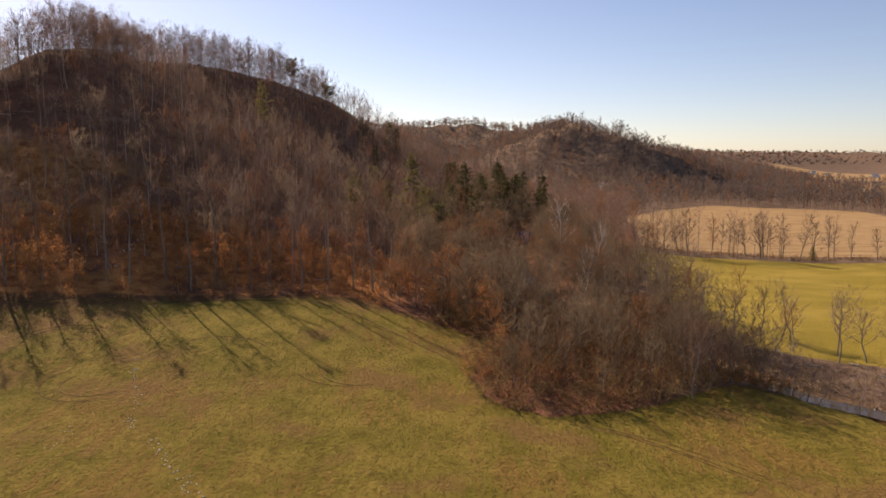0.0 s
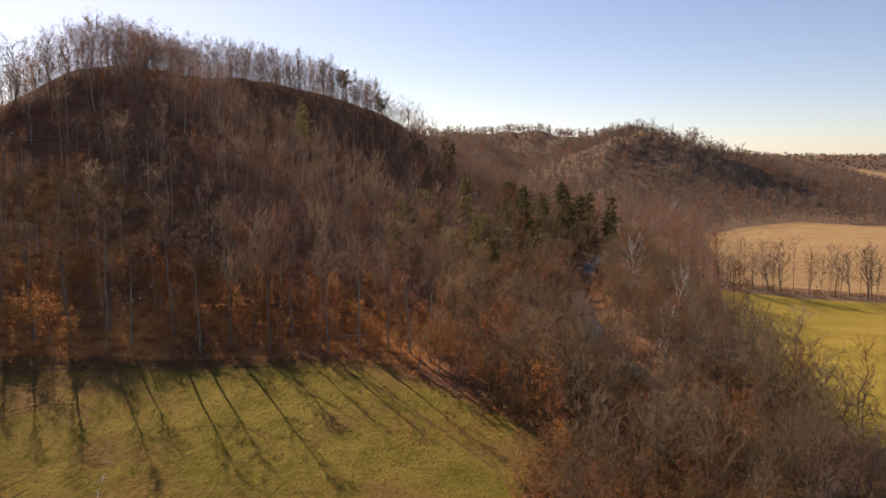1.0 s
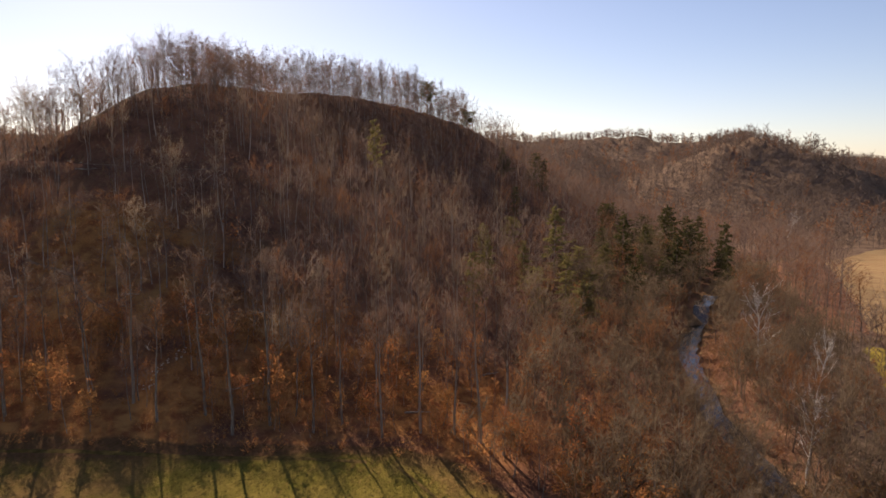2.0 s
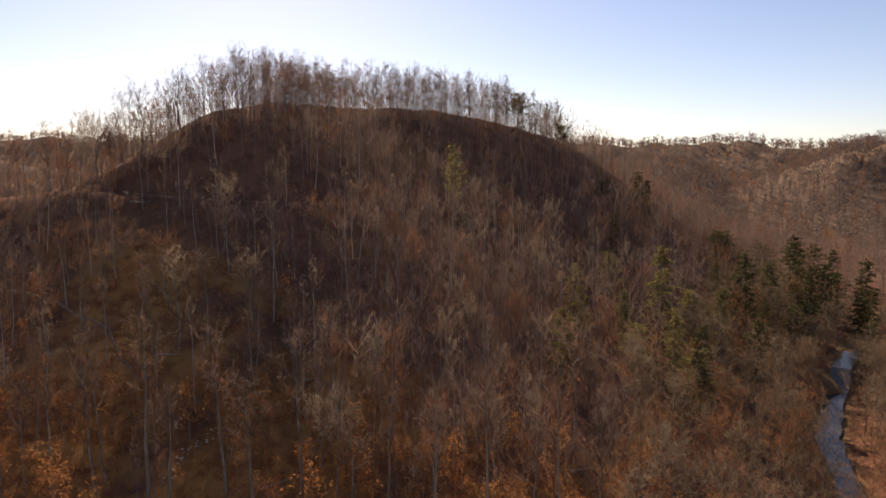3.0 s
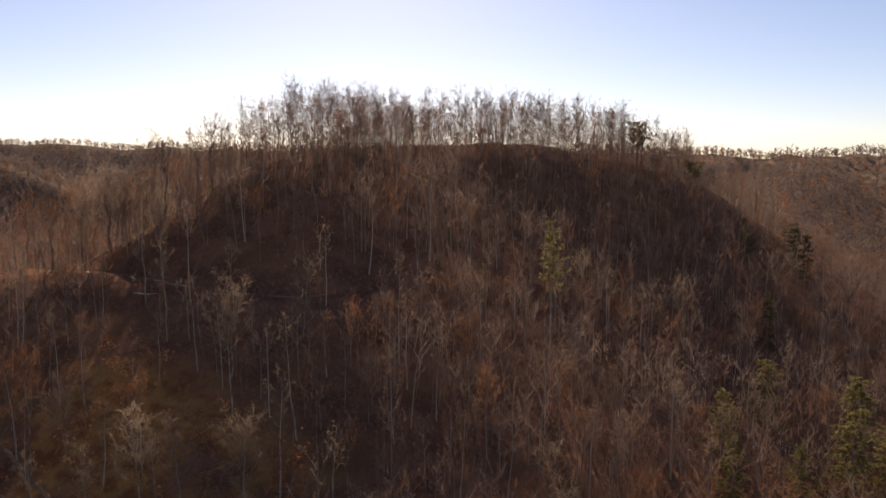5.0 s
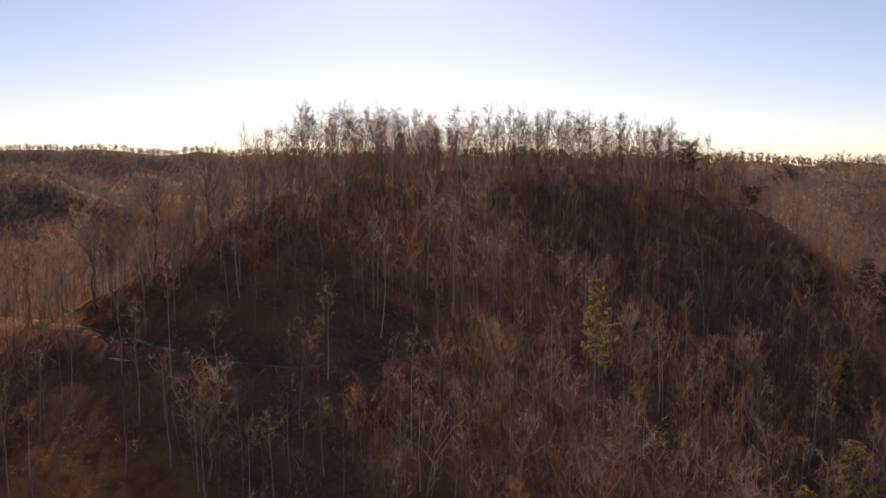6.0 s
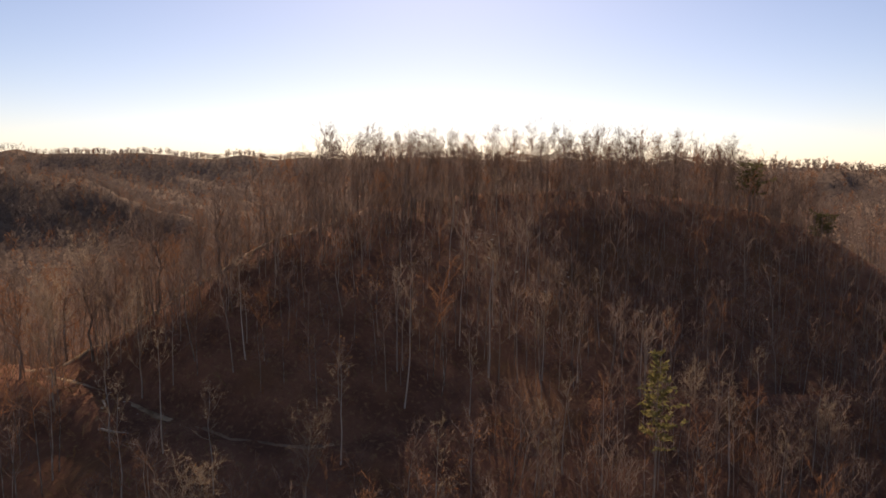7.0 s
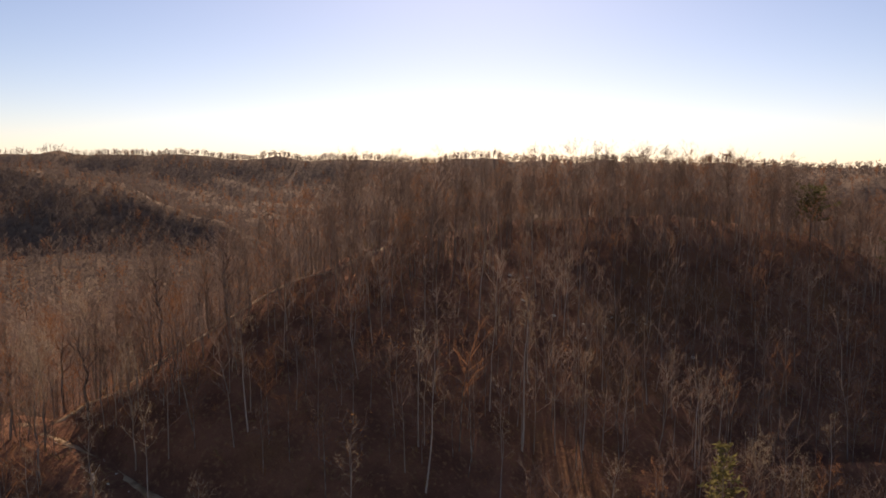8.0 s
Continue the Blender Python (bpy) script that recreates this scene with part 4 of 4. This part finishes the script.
rust_lone = thing_of("russet_tree", bare_tree(410, 11, 0.25, 2.2, 12, 4, 4, 0.1, leaves=10, leaf=0.18), WOOD_MATS, PARTS, "slim tree with a tuft of orange dead leaves", "tree", "orange-leaved trees on the slope")
plant([rust_lone], [(-112, 203, 1.0), (-42, 236, 1.0), (-52, 243, 0.9), (-38, 268, 0.9), (-90, 176, 0.8), (-66, 168, 0.8), (-44, 178, 0.9), (-24, 176, 0.9), (-12, 165, 0.8), (-101, 166, 0.9),
                    (-118, 176, 0.9), (-128, 186, 0.8), (-34, 171, 0.7), (-57, 164, 0.7), (-74, 161, 0.7)], seed=42)

shoulder_kinds = [thing_of("spreading_tree", bare_tree(420 + i, (17, 19)[i], 0.38, (4.2, 4.8)[i], 15, 5, 8, 0.3, 0.045, rise=0.6, bend=0.5), [BARK, TWIG, RUSSET], PARTS,
                           "dark forked leafless tree on the ridge shoulder", "tree", "forked trees on the ridge shoulder") for i in range(2)]
plant(shoulder_kinds, [(-160, 236, 0.95), (-152, 244, 1.0), (-168, 227, 0.85), (-147, 255, 0.9), (-173, 238, 1.0), (-186, 232, 0.9), (-163, 248, 0.85)], seed=43)

# ---- small things ----


def lump(seed, stretch=(1, 0.8, 0.55)):
    """A rough stone, about a metre across."""
    r = np.random.RandomState(seed)
    bm = bmesh.new()
    bmesh.ops.create_icosphere(bm, subdivisions=1, radius=0.5)
    for v in bm.verts:
        k = r.uniform(0.75, 1.15)
        v.co = Vector((v.co.x * stretch[0] * k, v.co.y * stretch[1] * k, v.co.z * stretch[2] * k))
    me = bpy.data.meshes.new("stone")
    bm.to_mesh(me)
    bm.free()
    me.materials.append(STONE)
    return me


stone_meshes = [lump(500 + i) for i in range(4)]


def stones(line, count, wide, label, group, seed, low=0.15, high=0.42):
    r = np.random.RandomState(seed)
    line = dense(line, 1.0)
    for n in range(count):
        p = line[r.randint(len(line))]
        x, y = p[0] + r.normal() * wide, p[1] + r.normal() * wide
        ob = tagged(new("stone", stone_meshes[n % 4]), label, "stone", group)
        s = r.uniform(low, high)
        ob.matrix_basis = pose(x, y, ground_at(x, y) + 0.12 * s, r.uniform(-15, 15), r.uniform(-15, 15), r.uniform(0, 360))
        ob.scale = (s, s, s)


stones([(-52, 119), (-50, 112), (-46, 104), (-44, 97), (-42, 93)], 55, 0.35, "small pale stone in a washed-out gully across the meadow", "stones in the meadow gully", 51)
stones([(-38, 89), (-33, 83), (-30, 79), (-27, 74)], 45, 0.7, "small pale stone in a washed-out gully across the meadow", "stones in the meadow gully", 52)
stones([(-50, 92), (-49, 87)], 14, 0.6, "pale stone lying in the grass", "stones in the grass", 53)
stones([(-80, 190), (-78, 184), (-77, 178), (-79, 172), (-77, 166)], 60, 0.6, "pale stone in a steep gully above the meadow", "stones in the slope gully", 54, 0.25, 0.7)
stones([(-168, 233), (-157, 231), (-148, 231), (-138, 230)], 24, 1.5, "pale rock in the cut bank of the forest track", "rocks beside the forest track", 55, 0.25, 0.75)
stones([(-112, 300), (-120, 312), (-100, 330), (-90, 345)], 16, 5.0, "pale rock on the upper hillside", "rocks on the upper slope", 56, 0.5, 1.4)


def rut(points, wide, label):
    line = dense(points, 1.2)
    strip("tyre_track", line, wide, 0.05, RUT, label, "tyre track", rim=0.6)


def ring(cx, cy, rad, a0, a1):
    return [(cx + rad * math.cos(radians(a)), cy + rad * math.sin(radians(a))) for a in range(a0, a1 + 1, 12)]


RUT_LABEL = "dark curved tyre mark worn into the meadow"
for cx, cy, rad, a0, a1 in ((-14, 117, 6.5, 200, 300), (-16, 119, 9, 210, 290), (-68, 126, 7, 20, 200), (-68, 126, 8.6, 10, 190),
                            (-54, 108, 5, 150, 330), (-55, 108, 7, 140, 300), (-40, 122, 9, 30, 140)):
    rut(ring(cx, cy, rad, a0, a1), 0.19, RUT_LABEL)
rut([(-150, 128), (-118, 138), (-94, 143), (-78, 147.5), (-58, 152), (-44, 156), (-33, 158)], 0.5, "dark wheel rut along the edge of the meadow")
rut([(-28, 158), (-18, 149), (-8, 137), (2, 124), (6, 112)], 0.3, "faint wheel rut along the brush line")
for d in (0, 1.7, 5.0):
    rut([(18 + d, 98.5 - d * 0.2), (25 + d, 95.5 - d * 0.3), (32 + d, 89.5 - d * 0.5), (37 + d, 83 - d * 0.6)], 0.2, "wheel rut leading round the thicket")
strip("lower_track", dense([(-150, 196), (-128, 193), (-112, 190), (-103, 184), (-93, 181)], 2.0), 0.45, 0.1, PATH, "narrow dirt path on the lower slope", "track")


def log_mesh(seed, long):
    r = np.random.RandomState(seed)
    s = Soup()
    x = np.linspace(-long / 2, long / 2, 5)
    p = np.column_stack([x, np.cumsum(r.normal(size=5) * 0.12), np.cumsum(r.normal(size=5) * 0.06)])
    s.add(*tube(p, np.linspace(0.24, 0.09, 5), 6))
    for _ in range(3):
        k = r.randint(1, 4)
        s.add(*tube([p[k], p[k] + r.normal(size=3) * (0.5, 0.6, 0.5) + (0.3, 0, 0.4)], [0.07, 0.02], 4))
    return mesh_of("driftwood_log", *s.out(), [LOG])


log_meshes = [log_mesh(520 + i, 2.8 + 1.0 * i) for i in range(4)]
r_log = np.random.RandomState(57)
for n, (cx, cy) in enumerate([(60, 137), (65, 129), (75, 127), (78, 112), (70, 118), (80, 118)] * 2):
    x, y = cx + r_log.normal() * 2.4, cy + r_log.normal() * 2.4
    ob = tagged(new("driftwood_log", log_meshes[n % 4]), "weathered grey driftwood log on the stream bank", "log", "driftwood on the stream bank")
    ob.matrix_basis = pose(x, y, ground_at(x, y) + 0.18, r_log.uniform(-20, 20), r_log.uniform(-10, 10), r_log.uniform(0, 360))
fallen = [(-96, 188, 30), (-84, 176, -40), (-62, 172, 60), (-118, 182, 10), (-70, 196, 80), (-30, 178, 20), (-135, 225, 15), (-142, 228, -20), (-20, 200, 50), (-48, 190, -60)]
for n, (x, y, a) in enumerate(fallen):
    ob = tagged(new("fallen_trunk", log_meshes[(n + 1) % 4]), "pale fallen trunk lying on the leaf litter", "log", "fallen trunks on the slope")
    ob.matrix_basis = pose(x, y, ground_at(x, y) + 0.25, 0, 0, a)


def farmhouse(name, x, y, w, d, h, turn, wall_mat, label, category, windows):
    """Walls, pitched roof, door and windows."""
    top = tagged(new(name), label, category, "farm buildings in the valley")
    top.matrix_basis = pose(x, y, ground_at(x, y) - 0.3, 0, 0, turn)

    def box(part_name, x0, x1, y0, y1, z0, z1, mat, parent):
        v = [(a, b, c) for c in (z0, z1) for b in (y0, y1) for a in (x0, x1)]
        f = [(0, 2, 3, 1), (4, 5, 7, 6), (0, 1, 5, 4), (2, 6, 7, 3), (0, 4, 6, 2), (1, 3, 7, 5)]
        ob = new(part_name, mesh_of(part_name, v, f, [mat]))
        ob.parent = parent
        return ob

    wall = box("wall", -w / 2, w / 2, -d / 2, d / 2, 0, h, wall_mat, top)
    o, k = 0.5, d * 0.42
    v = [(-w / 2 - o, -d / 2 - o, h), (w / 2 + o, -d / 2 - o, h), (w / 2 + o, 0, h + k), (-w / 2 - o, 0, h + k), (w / 2 + o, d / 2 + o, h), (-w / 2 - o, d / 2 + o, h)]
    v += [(a, b, c + 0.25) for a, b, c in v]
    f = [(0, 3, 2, 1), (3, 5, 4, 2), (6, 7, 8, 9), (9, 8, 10, 11), (0, 1, 7, 6), (4, 5, 11, 10)]
    roof = new("roof", mesh_of("roof", v, f, [ROOF]))
    roof.parent = top
    for x1 in (-w / 2, w / 2):
        gable = new("gable", mesh_of("gable", [(x1, -d / 2, h), (x1, d / 2, h), (x1, 0, h + k)], [(0, 2, 1)], [wall_mat]))
        gable.parent = wall
    box("door", -0.6, 0.6, -d / 2 - 0.06, -d / 2, 0, 2.1, ROOF, top)
    for i in range(windows):
        cx = -w / 2 + w * (i + 0.5) / windows
        if abs(cx) > 1.2:
            box("window", cx - 0.5, cx + 0.5, -d / 2 - 0.05, -d / 2, 1.0, 2.2, GLASS, top)


farmhouse("farmhouse", 868, 1690, 12, 7, 4.5, 20, WHITE_WALL, "white farmhouse far off in the valley", "house", 5)
farmhouse("barn", 985, 1640, 16, 8, 4.5, -10, WHITE_WALL, "pale long barn far off in the valley", "barn", 4)
farmhouse("shed", 905, 1700, 8, 6, 3, 35, WHITE_WALL, "small pale farm shed far off in the valley", "shed", 3)
